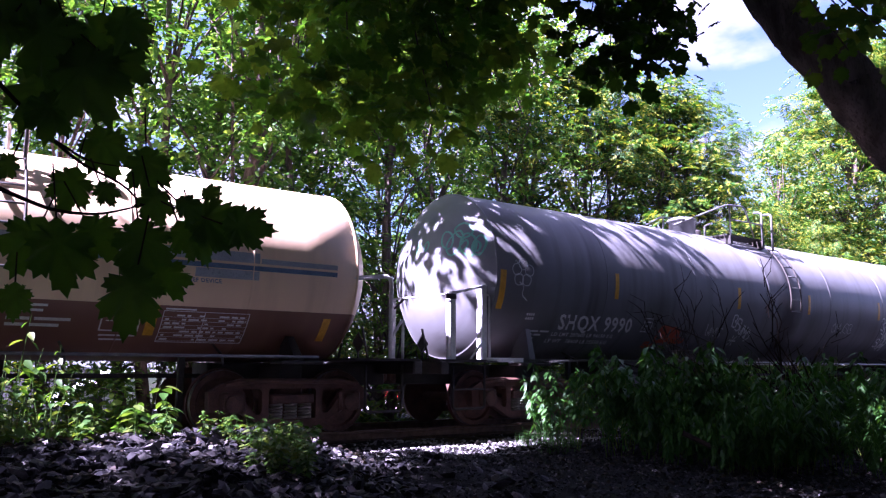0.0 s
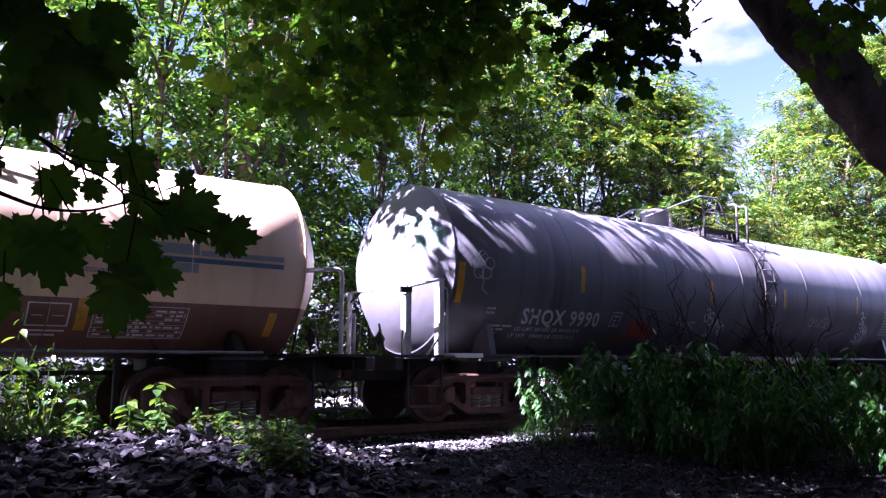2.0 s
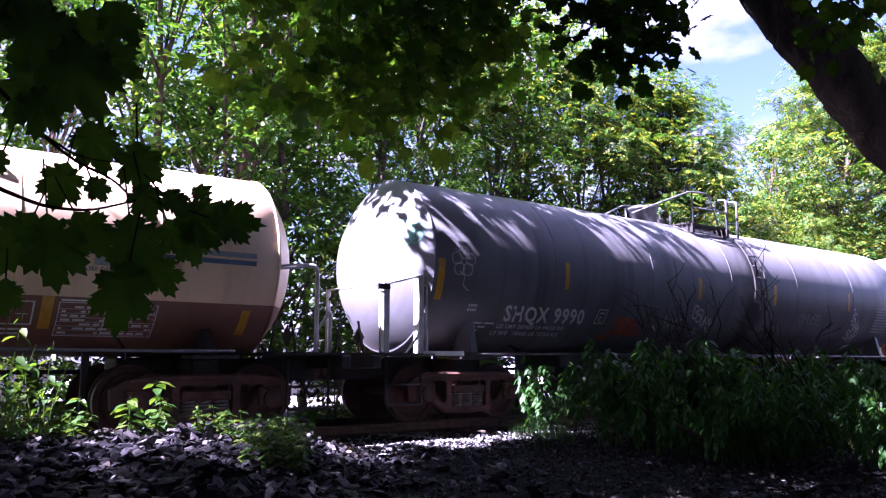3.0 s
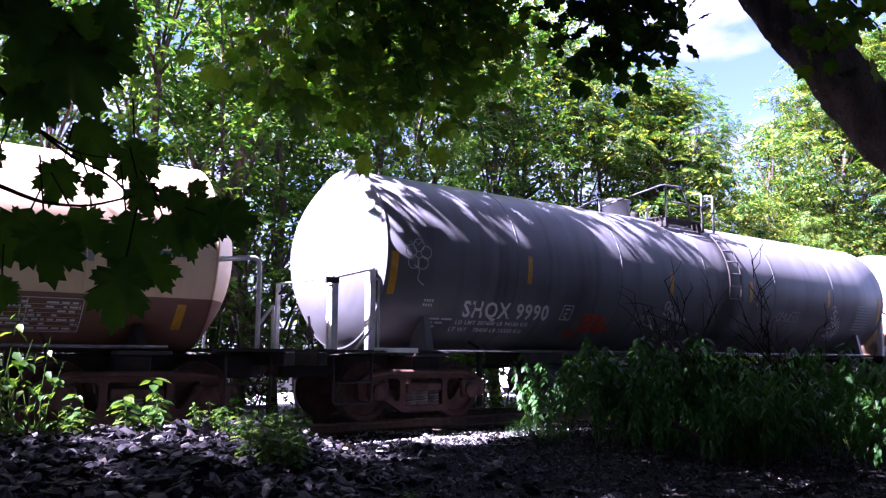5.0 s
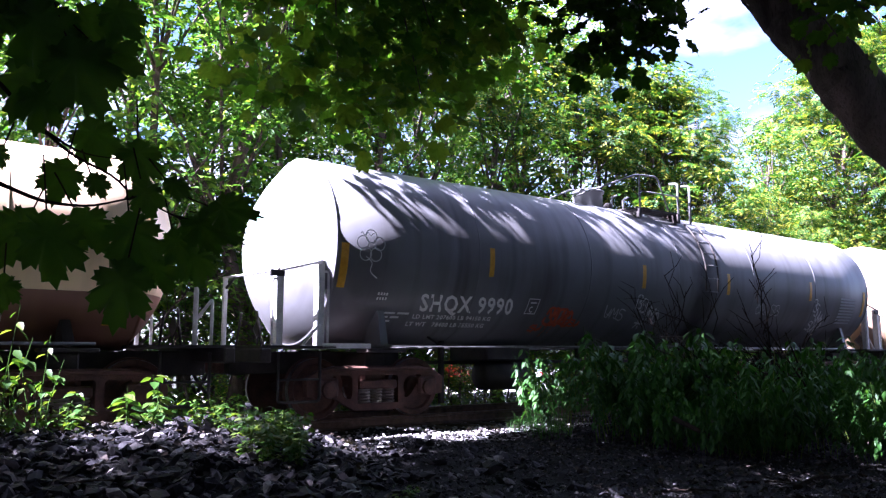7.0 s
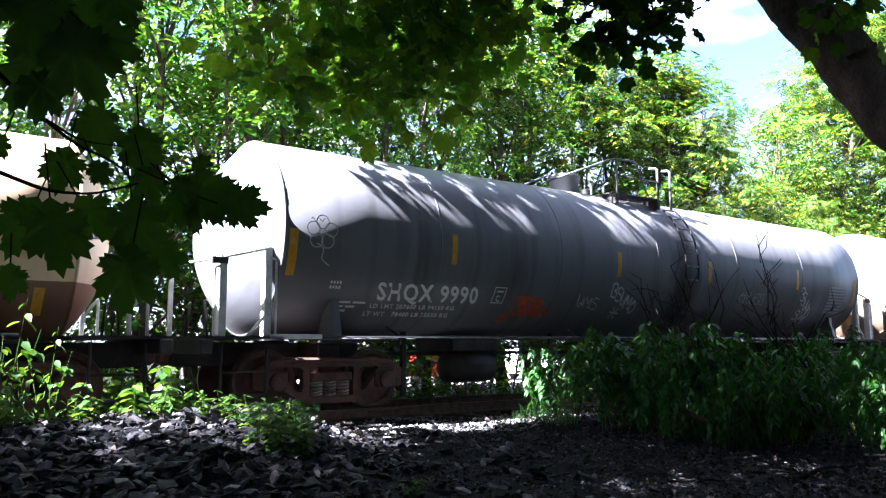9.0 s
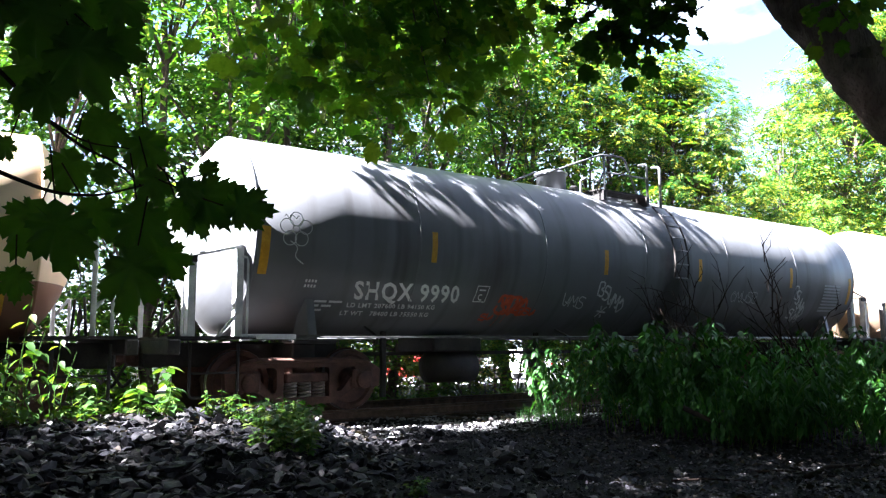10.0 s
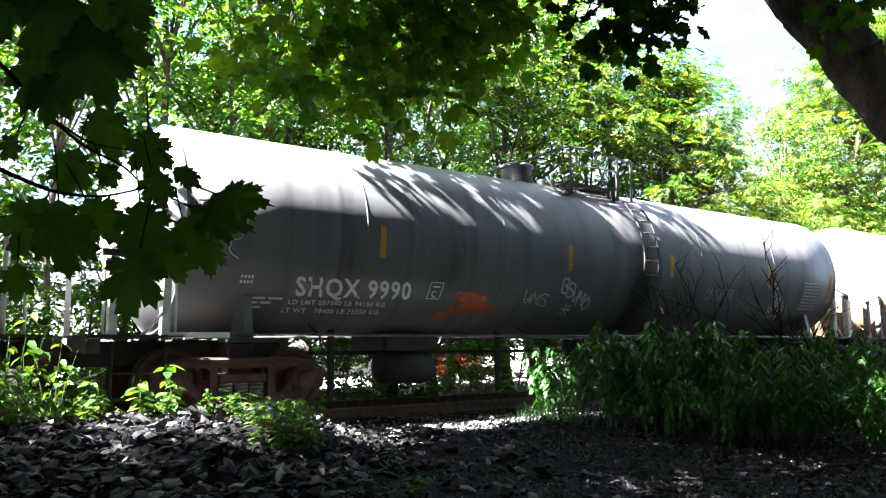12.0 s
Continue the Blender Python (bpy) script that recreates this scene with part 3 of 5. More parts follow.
def tag(name, strokes, x, z, w, h, step, drop, wide, mat, label):
    """A row of sprayed letter shapes from (x, z), each w by h, dropping as it goes."""
    for k, line in enumerate(strokes):
        pts = [Vector((gx(x + k * step + u * w), 0, gz(z - k * drop + v * h - 0.12 * h * u))) for u, v in line]
        if len(pts) > 2:
            pts = rounded(pts, 0.22 * min(w, h), 3)
        part(name, ribbon(bmesh.new(), R1 + 0.0006 * k, [(q.x, q.z) for q in pts], wide), mat, grey_shell, label)


tag("white_graffiti", STROKES, 15.10, 1.88, 0.19, 0.27, 0.165, 0.072, 0.034, SPRAY, "pale sprayed angular tag")
tag("white_graffiti", CROSS, 15.30, 1.50, 0.26, 0.20, 0.0, 0.0, 0.03, SPRAY, "pale sprayed angular tag")
tag("white_graffiti", STROKES[2:4] + STROKES[1:2], 14.28, 1.68, 0.2, 0.22, 0.2, 0.02, 0.02, SPRAY, "thin pale sprayed scrawl")
tag("white_graffiti", STROKES, 21.72, 2.02, 0.2, 0.32, 0.12, 0.11, 0.034, SPRAY, "pale sprayed angular tag")
tag("white_graffiti", STROKES[1:4], 21.80, 1.58, 0.22, 0.22, 0.17, 0.05, 0.028, SPRAY, "pale sprayed angular tag")
tag("white_graffiti", STROKES[::-1], 19.25, 1.88, 0.22, 0.25, 0.2, 0.0, 0.012, SPRAY, "thin pale sprayed scrawl")
tag("orange_graffiti", STROKES, 12.82, 1.52, 0.20, 0.31, 0.12, 0.008, 0.045, ORANGE, "faded orange sprayed lettering shapes")
tag("orange_graffiti", STROKES[3:4] + STROKES[:1], 12.80, 1.55, 0.30, 0.26, 0.28, 0.0, 0.05, ORANGE, "faded orange sprayed lettering shapes")
tag("orange_graffiti", STROKES[1:3], 12.58, 1.40, 0.17, 0.10, 0.13, -0.01, 0.03, ORANGE, "faded orange sprayed lettering shapes")
tag("orange_graffiti", STROKES[:3], 13.34, 1.50, 0.16, 0.12, 0.13, 0.0, 0.032, ORANGE, "faded orange sprayed lettering shapes")
for x, z0, z1 in ((12.98, 1.30, 1.52), (13.12, 1.36, 1.52), (12.70, 1.36, 1.45)):
    part("orange_graffiti", decal(bmesh.new(), R1, gx(x), gx(x + 0.012), gz(z0), gz(z1), 2), ORANGE, grey_shell, "run of orange spray paint")
bm = bmesh.new()
for k in range(9):
    decal(bm, R1, gx(23.0), gx(23.75), gz(1.75 + 0.075 * k), gz(1.79 + 0.075 * k), 1)
part("data_panel", bm, PALEBLUE, grey_shell, "faded grey data panel")
part("sill_plate", box(bmesh.new(), gx(8.15), gx(8.95), -1.40, -1.385, 1.06, 1.13), LETTER, grey_car, "pale metal notice plate")
# green tag on the end of the tank


def on_head(y, z):
    f = min(math.hypot(y, z) / 1.5, 0.985)
    return Vector((-HALF - HEAD * 1.5 * (1 - f ** DISH) - 0.006, y, z))


def head_ring(bm, cy, cz, ry, rz, turn, wide, n=26):
    last = None
    for i in range(n + 1):
        b = i * math.tau / n
        u, w = ry * math.cos(b), rz * math.sin(b) * (1 + 0.15 * math.sin(2 * b + turn))
        y, z = cy + u * math.cos(turn) - w * math.sin(turn), cz + u * math.sin(turn) + w * math.cos(turn)
        d = Vector((y - cy, z - cz)).normalized() * wide / 2
        pair = [bm.verts.new(on_head(y + d.x, z + d.y)), bm.verts.new(on_head(y - d.x, z - d.y))]
        if last:
            bm.faces.new((last[0], last[1], pair[1], pair[0]))
        last = pair


for cy, cz, ry, rz, turn in ((-1.24, 0.40, 0.09, 0.17, 0.1), (-1.08, 0.42, 0.12, 0.20, -0.2), (-1.02, 0.40, 0.05, 0.10, 0.4), (-0.86, 0.46, 0.12, 0.22, 0.3),
                             (-0.72, 0.52, 0.10, 0.16, -0.3), (-0.95, 0.68, 0.16, 0.12, 0.5), (-1.22, 0.38, 0.04, 0.08, 0.0), (-0.30, 0.45, 0.05, 0.08, 0.2), (-0.1, 0.42, 0.05, 0.07, 0.0)):
    bm = bmesh.new()
    head_ring(bm, cy, cz, ry, rz, turn, 0.034)
    part("green_graffiti", bm, GREENPAINT, grey_shell, "green sprayed tag")

# beige and dark brown car ahead of it
beige_car, beige_shell = tank_car(0.85, 4.87, 1.35, 2.38, BEIGE, "beige over dark brown steel tank car with blue stripes", -1.65, 1.2, WHITE_RAIL, 2.35, 0.88)
R2 = 1.354


def bz(z):
    return z - 2.38


def bx(x):
    return x - 0.85


def marks(name, rects, mat, label):
    bm = bmesh.new()
    for x0, x1, z0, z1 in rects:
        decal(bm, R2, bx(x0), bx(x1), bz(z0), bz(z1), 3)
    return part(name, bm, mat, beige_shell, label)


marks("blue_stripe", [(1.0, 5.38, 2.26, 2.325)], BLUE, "faded blue painted stripe")
marks("blue_stripe", [(4.2, 5.38, 2.36, 2.43)], PALEBLUE, "pale grey-blue painted stripe")
marks("blue_stripe", [(1.0, 4.18, 2.36, 2.50)], PALEBLUE, "pale grey-blue painted stripe")
marks("blue_stripe", [(3.3, 4.18, 2.13, 2.25)], PALEBLUE, "pale grey-blue painted stripe")
marks("reflective_strip", [(2.79, 2.92, 1.36, 1.74)], YELLOW, "yellow reflective strip")
marks("reflective_strip", [(5.28, 5.40, 1.34, 1.66)], YELLOW, "yellow reflective strip")
table = [(2.98, 4.15, z, z + 0.008) for z in (1.28, 1.67)] + [(x, x + 0.01, 1.28, 1.67) for x in (2.98, 4.14, 3.52)]
rnd = random.Random(5)
for k in range(7):
    z = 1.31 + 0.05 * k
    table.append((2.98, 4.15, z - 0.012, z - 0.008))
    x = 3.02
    while x < 4.05:
        w = rnd.uniform(0.04, 0.14)
        if rnd.random() < 0.8:
            table.append((x, min(x + w, 4.12), z, z + 0.022))
        x += w + 0.03
marks("data_table", table, LETTER, "white printed data table")
marks("inspection_box", [(2.24, 2.72, 1.66, 1.675), (2.24, 2.72, 1.40, 1.415), (2.24, 2.26, 1.40, 1.67), (2.47, 2.485, 1.40, 1.67), (2.70, 2.72, 1.40, 1.67),
                         (2.26, 2.70, 1.34, 1.36), (2.28, 2.6, 1.29, 1.31), (2.3, 2.42, 1.52, 1.53), (2.53, 2.66, 1.52, 1.53)], LETTER, "white outlined inspection squares")
marks("small_marking", [(1.25, 1.62, 1.66, 1.69), (1.25, 1.58, 1.60, 1.63), (1.2, 1.45, 1.50, 1.535), (1.5, 1.9, 1.50, 1.535), (1.2, 1.4, 1.43, 1.465), (1.46, 1.78, 1.43, 1.465), (3.0, 3.4, 1.69, 1.71)], LETTER, "white marking bars")
lettering("notice_text", "PRESSURE RELIEF DEVICE", R2, bx(2.72), bz(2.06), 0.05, 0.95, BLUE, beige_shell, "small dark lettering")

# cream car behind
tank_car(35.2, 8.1, 1.55, 2.66, CREAM, "cream steel tank car with rust streaks", -1.2, 1.5, GREY_PIPE, 2.2)

# ---- ground and track ----


def smooth(a, b, x):
    t = np.clip((x - a) / (b - a), 0, 1)
    return t * t * (3 - 2 * t)


def height(x, y):
    """Lie of the land: mound of litter on one side of a path, track bed, level woods beyond."""
    x, y = np.asarray(x, float), np.asarray(y, float)
    z = -0.46 + 0.25 * smooth(3.5, 9.0, y)
    mound = smooth(3.0, 8.2, y) * (1 - smooth(8.6, 9.9, y)) * (1 - smooth(3.4, 5.2, x + 0.25 * (8.2 - y))) * smooth(-14, -6, x)
    z = z + 0.43 * mound
    bank = smooth(4.0, 6.5, y) * (1 - smooth(8.6, 9.7, y)) * smooth(6.8, 9.0, x)
    z = z + 0.06 * bank
    bed = smooth(9.7, 10.2, y) * (1 - smooth(12.6, 13.6, y))
    z = z + 0.01 * bed
    z = z - 0.40 * smooth(13.0, 15.0, y)
    near = 1 - smooth(25.0, 60.0, np.hypot(x, y))
    return z + near * (0.035 * np.sin(1.7 * x + 0.6 * y) * np.sin(1.3 * y - 0.4 * x) + 0.015 * np.sin(5.1 * x + 1.0) * np.sin(4.3 * y))


def axis(lo, hi, fine_lo, fine_hi, step):
    mid = list(np.arange(fine_lo, fine_hi + step / 2, step))
    left, right, d = [], [], step
    p = fine_lo
    while p > lo:
        d *= 1.25
        p -= d
        left.append(p)
    d, p = step, fine_hi
    while p < hi:
        d *= 1.25
        p += d
        right.append(p)
    return np.array(left[::-1] + mid + right)


def mesh_from(name, verts, faces):
    data = bpy.data.meshes.new(name)
    data.from_pydata([tuple(v) for v in verts], [], faces)
    data.update()
    return data


def ground():
    xs, ys = axis(-1800, 2500, -3, 18, 0.16), axis(-1500, 3000, 1, 15, 0.16)
    gx_, gy_ = np.meshgrid(xs, ys)
    gz_ = height(gx_, gy_)
    verts = np.stack([gx_.ravel(), gy_.ravel(), gz_.ravel()], 1).tolist()
    w = len(xs)
    faces = [(j * w + i, j * w + i + 1, (j + 1) * w + i + 1, (j + 1) * w + i) for j in range(len(ys) - 1) for i in range(w - 1)]
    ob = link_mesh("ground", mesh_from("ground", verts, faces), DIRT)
    for p in ob.data.polygons:
        p.use_smooth = True
    tagged(ob, "bare cinder soil with leaf litter, coloured dark as under trees", "ground", kind="structure")


ground()


def rail(y):
    prof = [(-0.07, -0.17), (0.07, -0.17), (0.07, -0.155), (0.012, -0.13), (0.01, -0.045), (0.036, -0.035), (0.036, -0.006), (0.028, 0.0), (-0.028, 0.0), (-0.036, -0.006), (-0.036, -0.035), (-0.01, -0.045), (-0.012, -0.13), (-0.07, -0.155)]
    bm = bmesh.new()
    a, b = [[bm.verts.new((x, y + u, w)) for u, w in prof] for x in (-60, 160)]
    n = len(prof)
    for k in range(n):
        bm.faces.new((a[k], b[k], b[(k + 1) % n], a[(k + 1) % n]))
    bm.faces.new(a)
    bm.faces.new(b[::-1])
    return tagged(part("rail", bm, RAILHEAD), "rusty steel rail on wooden ties", "rail", "rails of the track", "structure")


for s in (-1, 1):
    rail(TRACK_Y + s * 0.7525)
track = empty("track_bed", pose(0, TRACK_Y, 0), "weathered wooden ties of the railway track", "railway track", kind="structure")
tie = part("tie", box(bmesh.new(), -0.115, 0.115, -1.3, 1.3, -0.35, -0.172, 0.012), TIE, track)
for k in range(90):
    t2 = tie.copy()
    scene.collection.objects.link(t2)
    t2.location = (-8 + 0.52 * k, random.uniform(-0.05, 0.05), random.uniform(-0.012, 0.0))
    t2.rotation_euler.z = random.uniform(-0.02, 0.02)
tie.location.x = -8.52


def rocks(name, spots, mat, label, category, seed):
    """Many rough angular stones in one mesh: (x, y, size) each."""
    rnd = np.random.RandomState(seed)
    base = np.array([(1, 0, 0), (-1, 0, 0), (0, 1, 0), (0, -1, 0), (0, 0, 1), (0, 0, -1), (.6, .6, .5), (-.6, .6, .5), (.6, -.6, .5), (-.6, -.6, .5)], float)
    tri = [(0, 6, 8), (1, 9, 7), (2, 7, 6), (3, 8, 9), (4, 6, 7), (4, 9, 8), (4, 7, 9), (4, 8, 6), (0, 2, 6), (2, 1, 7), (1, 3, 9), (3, 0, 8), (0, 5, 2), (2, 5, 1), (1, 5, 3), (3, 5, 0)]
    verts, faces = [], []
    spots = np.asarray(spots)
    zs = height(spots[:, 0], spots[:, 1])
    for (x, y, s), z in zip(spots, zs):
        v = base * rnd.uniform(0.6, 1.15, (10, 1)) * (s * rnd.uniform(0.7, 1.3), s * rnd.uniform(0.45, 0.9), s * rnd.uniform(0.22, 0.6))
        q = np.array(Euler((rnd.uniform(-.8, .8), rnd.uniform(-.8, .8), rnd.uniform(0, 6.3))).to_matrix())
        v = v @ q.T + (x, y, z + s * 0.12)
        k = len(verts)
        verts += v.tolist()
        faces += [(a + k, b + k, c + k) for a, b, c in tri]
    ob = link_mesh(name, mesh_from(name, verts, faces), mat)
    return tagged(ob, label, category, kind="stuff")


r = np.random.RandomState(3)


def strewn(n, x0, x1, y0, y1, s0, s1, keep):
    out = []
    while len(out) < n:
        x, y = r.uniform(x0, x1), r.uniform(y0, y1)
        if r.rand() < keep(x, y):
            out.append((x, y, s0 + (s1 - s0) * r.rand() ** 1.7))
    return out


path_x = lambda y: 4.2 + 0.35 * (y - 5)
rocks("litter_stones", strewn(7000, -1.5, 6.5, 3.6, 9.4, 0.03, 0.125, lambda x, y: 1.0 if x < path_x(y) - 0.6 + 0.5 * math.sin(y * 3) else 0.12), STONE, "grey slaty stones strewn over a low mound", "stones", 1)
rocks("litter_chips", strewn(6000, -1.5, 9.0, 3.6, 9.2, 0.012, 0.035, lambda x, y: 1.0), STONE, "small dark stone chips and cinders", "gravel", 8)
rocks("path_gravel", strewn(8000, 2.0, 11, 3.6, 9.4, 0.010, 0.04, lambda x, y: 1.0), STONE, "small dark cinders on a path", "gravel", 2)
rocks("ballast_gravel", strewn(9000, -4, 26, 9.5, 13.4, 0.02, 0.05, lambda x, y: 1.0), BALLAST, "pale crushed stone beside the rails", "ballast", 4)

# pale stones added so that the sunlit strip of path shows bright
rocks("sunlit_strip_stones", strewn(2600, 5.2, 10.0, 8.45, 9.6, 0.012, 0.04, lambda x, y: 1.0), BALLAST, "pale crushed stone added to show the sunlit strip where path meets track", "ballast", 6)

# ---- leaves and plants ----
DIAMOND = (np.array([(0, 0, 0), (0.34, 0.5, 0.1), (0, 1, -0.05), (-0.34, 0.5, 0.1)], float), [(0, 1, 2), (0, 2, 3)])
OVATE = (np.array([(0, 0, 0), (0.27, 0.28, 0.06), (0.22, 0.62, 0.05), (0, 1, -0.1), (-0.22, 0.62, 0.05), (-0.27, 0.28, 0.06), (0, 0.45, -0.01)], float),
         [(0, 1, 6), (1, 2, 6), (2, 3, 6), (3, 4, 6), (4, 5, 6), (5, 0, 6)])


def maple(teeth):
    lobes = [(-125, 0.40), (-78, 0.62), (-38, 0.86), (0, 1.0), (38, 0.86), (78, 0.62), (125, 0.40)]
    pts = [(0.0, -0.22)]
    for i, (deg, rad) in enumerate(lobes):
        if i:
            mid = (deg + lobes[i - 1][0]) / 2
            rr = 0.70 if abs(mid) < 60 else 0.52
            pts.append((mid, rr))
        if teeth:
            pts += [(deg - 15, rad * 0.70), (deg - 13, rad * 0.86), (deg - 5, rad * 0.83), (deg, rad), (deg + 5, rad * 0.83), (deg + 13, rad * 0.86), (deg + 15, rad * 0.70)]
        else:
            pts += [(deg - 12, rad * 0.80), (deg, rad), (deg + 12, rad * 0.80)]
    v = [(0, 0.35, 0.03), (0, 0.10, 0.0)]
    for d, rr in pts[1:]:
        a = radians(d)
        x, y = rr * math.sin(a) * 0.62, 0.32 + rr * math.cos(a) * 0.66
        v.append((x, y, -0.22 * (x * x + (y - 0.3) ** 2) + 0.05 * math.sin(9 * a)))
    n = len(v)
    return np.array(v), [(0, i, i + 1) for i in range(1, n - 1)] + [(0, n - 1, 1)]


MAPLE, MAPLE_FINE = maple(False), maple(True)


def frames_for(way, up):
    """Rotation matrices whose y axis is way and z axis is near up."""
    y = way / np.linalg.norm(way, axis=1, keepdims=True)
    x = np.cross(y, up)
    x /= np.linalg.norm(x, axis=1, keepdims=True) + 1e-9
    return np.stack([x, y, np.cross(x, y)], 2)


def leaves(template, at, way, up, size):
    v, f = template
    m = frames_for(np.asarray(way, float), np.asarray(up, float))
    out = np.einsum("nij,kj->nki", m, v) * np.asarray(size, float)[:, None, None] + np.asarray(at, float)[:, None, :]
    k = len(v)
    verts = out.reshape(-1, 3)
    faces = (np.array(f)[None] + (np.arange(len(at)) * k)[:, None, None]).reshape(-1, 3)
    return verts, faces


def quick_mesh(name, verts, faces):
    data = bpy.data.meshes.new(name)
    data.vertices.add(len(verts))
    data.vertices.foreach_set("co", np.ascontiguousarray(verts, dtype=np.float32).ravel())
    data.loops.add(len(faces) * 3)
    data.loops.foreach_set("vertex_index", np.ascontiguousarray(faces, dtype=np.int32).ravel())
    data.polygons.add(len(faces))
    data.polygons.foreach_set("loop_start", np.arange(len(faces), dtype=np.int32) * 3)
    data.update(calc_edges=True)
    data.validate()
    return data


def pinnate(pairs):
    """A feathery compound leaf: leaflets in pairs along a drooping stalk."""
    v, f = [], []
    for i in range(pairs):
        y = 0.12 + 0.80 * i / (pairs - 1)
        long = 0.34 * math.sin(math.pi * (0.25 + 0.62 * i / (pairs - 1)))
        for q in (-1, 1):
            k = len(v)
            z = -0.25 * y * y
            v += [(0, y, z), (q * long * 0.45, y + 0.02, z + 0.03), (q * long, y + 0.14, z - 0.06), (q * long * 0.45, y + 0.13, z + 0.01)]
            f += [(k, k + 1, k + 2), (k, k + 2, k + 3)]
    return np.array(v, float), f


PINNATE = pinnate(6)


def clump_leaves(rs, centres, radii, per, size, template=DIAMOND, flat=0.7):
    """Leaves gathered round twig ends, drooping outwards."""
    at, way, up, sz = [], [], [], []
    for c, rad in zip(centres, radii):
        n = max(6, int(per * rs.uniform(0.6, 1.3)))
        d = rs.normal(size=(n, 3))
        d /= np.linalg.norm(d, axis=1, keepdims=True)
        p = c + d * (rad * rs.uniform(0.25, 1.0, (n, 1)) ** 0.6) * (1, 1, flat)
        w = d * (1, 1, 0.3) + rs.normal(size=(n, 3)) * 0.5 + (0, 0, -0.35)
        at.append(p)
        way.append(w)
        up.append(rs.normal(size=(n, 3)) * 0.55 + (0, 0, 1))
        sz.append(size * rs.uniform(0.6, 1.35, n))
    return leaves(template, np.concatenate(at), np.concatenate(way), np.concatenate(up), np.concatenate(sz))


def layered_leaves(rs, centres, radii, per, size, template):
    """Flat leafy sprays in layers round each bough's end, with gaps between the layers."""
    at, way, up, sz = [], [], [], []
    for c, rad in zip(centres, radii):
        for k in range(4):
            a = rs.uniform(0, math.tau)
            out = np.array((math.cos(a), math.sin(a), 0.0))
            hub = c + out * rad * rs.uniform(0.2, 0.8) + (0, 0, rad * rs.uniform(-0.6, 0.6))
            tilt = out * rs.uniform(0.05, 0.5) + (0, 0, 1.0) + rs.normal(size=3) * 0.12
            n = max(4, int(per / 4 * rs.uniform(0.6, 1.4)))
            b = rs.uniform(0, math.tau, n)
            q = rad * 0.62 * np.sqrt(rs.uniform(0.02, 1.0, n))
            flat = np.stack([np.cos(b) * q, np.sin(b) * q, rs.normal(size=n) * 0.05 - 0.25 * q * q], 1)
            at.append(hub + flat)
            w = np.stack([np.cos(b), np.sin(b), rs.normal(size=n) * 0.2 - 0.3], 1) + out * 0.6
            way.append(w + rs.normal(size=(n, 3)) * 0.25)
            up.append(tilt + rs.normal(size=(n, 3)) * 0.28)
            sz.append(size * rs.uniform(0.6, 1.3, n))
    return leaves(template, np.concatenate(at), np.concatenate(way), np.concatenate(up), np.concatenate(sz))


def tree(name, rs, tall, base, spread, clumps, per, size, leaf, label, trunk_r, lean=(0, 0), clump_r=0.8, template=DIAMOND):
    th = empty(name, pose(0, 0, 0), label, "tree", "trees of the wood")
    bm = bmesh.new()
    pts = [(lean[0] * k / 7 + 0.12 * rs.normal() * (k > 0), lean[1] * k / 7 + 0.12 * rs.normal() * (k > 0), tall * 0.92 * k / 7 - 0.3) for k in range(8)]
    sweep(bm, pts, [trunk_r * (1.25 if k == 0 else 1 - 0.12 * k) for k in range(8)], 9)
    centres, radii = [], []
    for k in range(clumps):
        u = rs.rand()
        z = base + (tall - base) * u
        reach = spread * (math.sin(math.pi * min(1, 0.18 + 0.80 * u)) ** 0.8) * math.sqrt(rs.uniform(0.1, 1.0))
        a = rs.uniform(0, math.tau)
        c = np.array((lean[0] * z / tall + reach * math.cos(a), lean[1] * z / tall + reach * math.sin(a), z + rs.normal() * 0.3))
        centres.append(c)
        radii.append(clump_r * rs.uniform(0.6, 1.3))
        if k % 3 == 0:
            i = min(6, max(1, int(7 * (z - 0.9) / tall)))
            p = Vector(pts[i])
            mid = p.lerp(Vector(c), 0.5) + Vector((0, 0, 0.25))
            sweep(bm, [p, mid, Vector(c)], [trunk_r * 0.30, trunk_r * 0.18, 0.012], 5)
    part("trunk", bm, BARK, th, "", True)
    v, f = layered_leaves(rs, centres, radii, per, size, template)
    link_mesh("crown", quick_mesh("crown", v, f), leaf, th)
    return th


rs = np.random.RandomState(11)
kinds = [
    tree("tree", rs, 14, 1.2, 2.6, 80, 72, 0.17, LEAF_WOOD, "slender woodland tree in dense green leaf", 0.13, (0, 0), 0.75, OVATE),
    tree("tree", rs, 16, 2.2, 3.0, 88, 72, 0.18, LEAF_WOOD, "tall woodland tree in dense green leaf", 0.17, (0.8, 0.2), 0.8, OVATE),
    tree("tree", rs, 11, 0.6, 2.4, 78, 72, 0.16, LEAF_WOOD, "young woodland tree leafy to the ground", 0.09, (-0.5, 0.1), 0.7, OVATE),
    tree("tree", rs, 11, 0.8, 3.2, 92, 38, 0.46, LEAF_SUN, "sunlit yellow-green woodland tree with feathery leaves", 0.14, (0, 0), 0.85, PINNATE),
    tree("tree", rs, 12.5, 1.0, 3.4, 92, 84, 0.20, LEAF_SUN, "sunlit yellow-green woodland tree with pale limbs", 0.15, (0.5, 0), 0.9, OVATE),
    tree("tree", rs, 14, 1.0, 3.2, 130, 80, 0.24, LEAF_BLOCKER, "unseen dark-leaved tree added to cut sky light", 0.15),
    tree("tree", rs, 14.0, 9.0, 1.7, 26, 34, 0.42, LEAF_WOOD, "tall thin tree with a sparse feathery top", 0.10, (0.6, 0), 0.7, PINNATE),
]


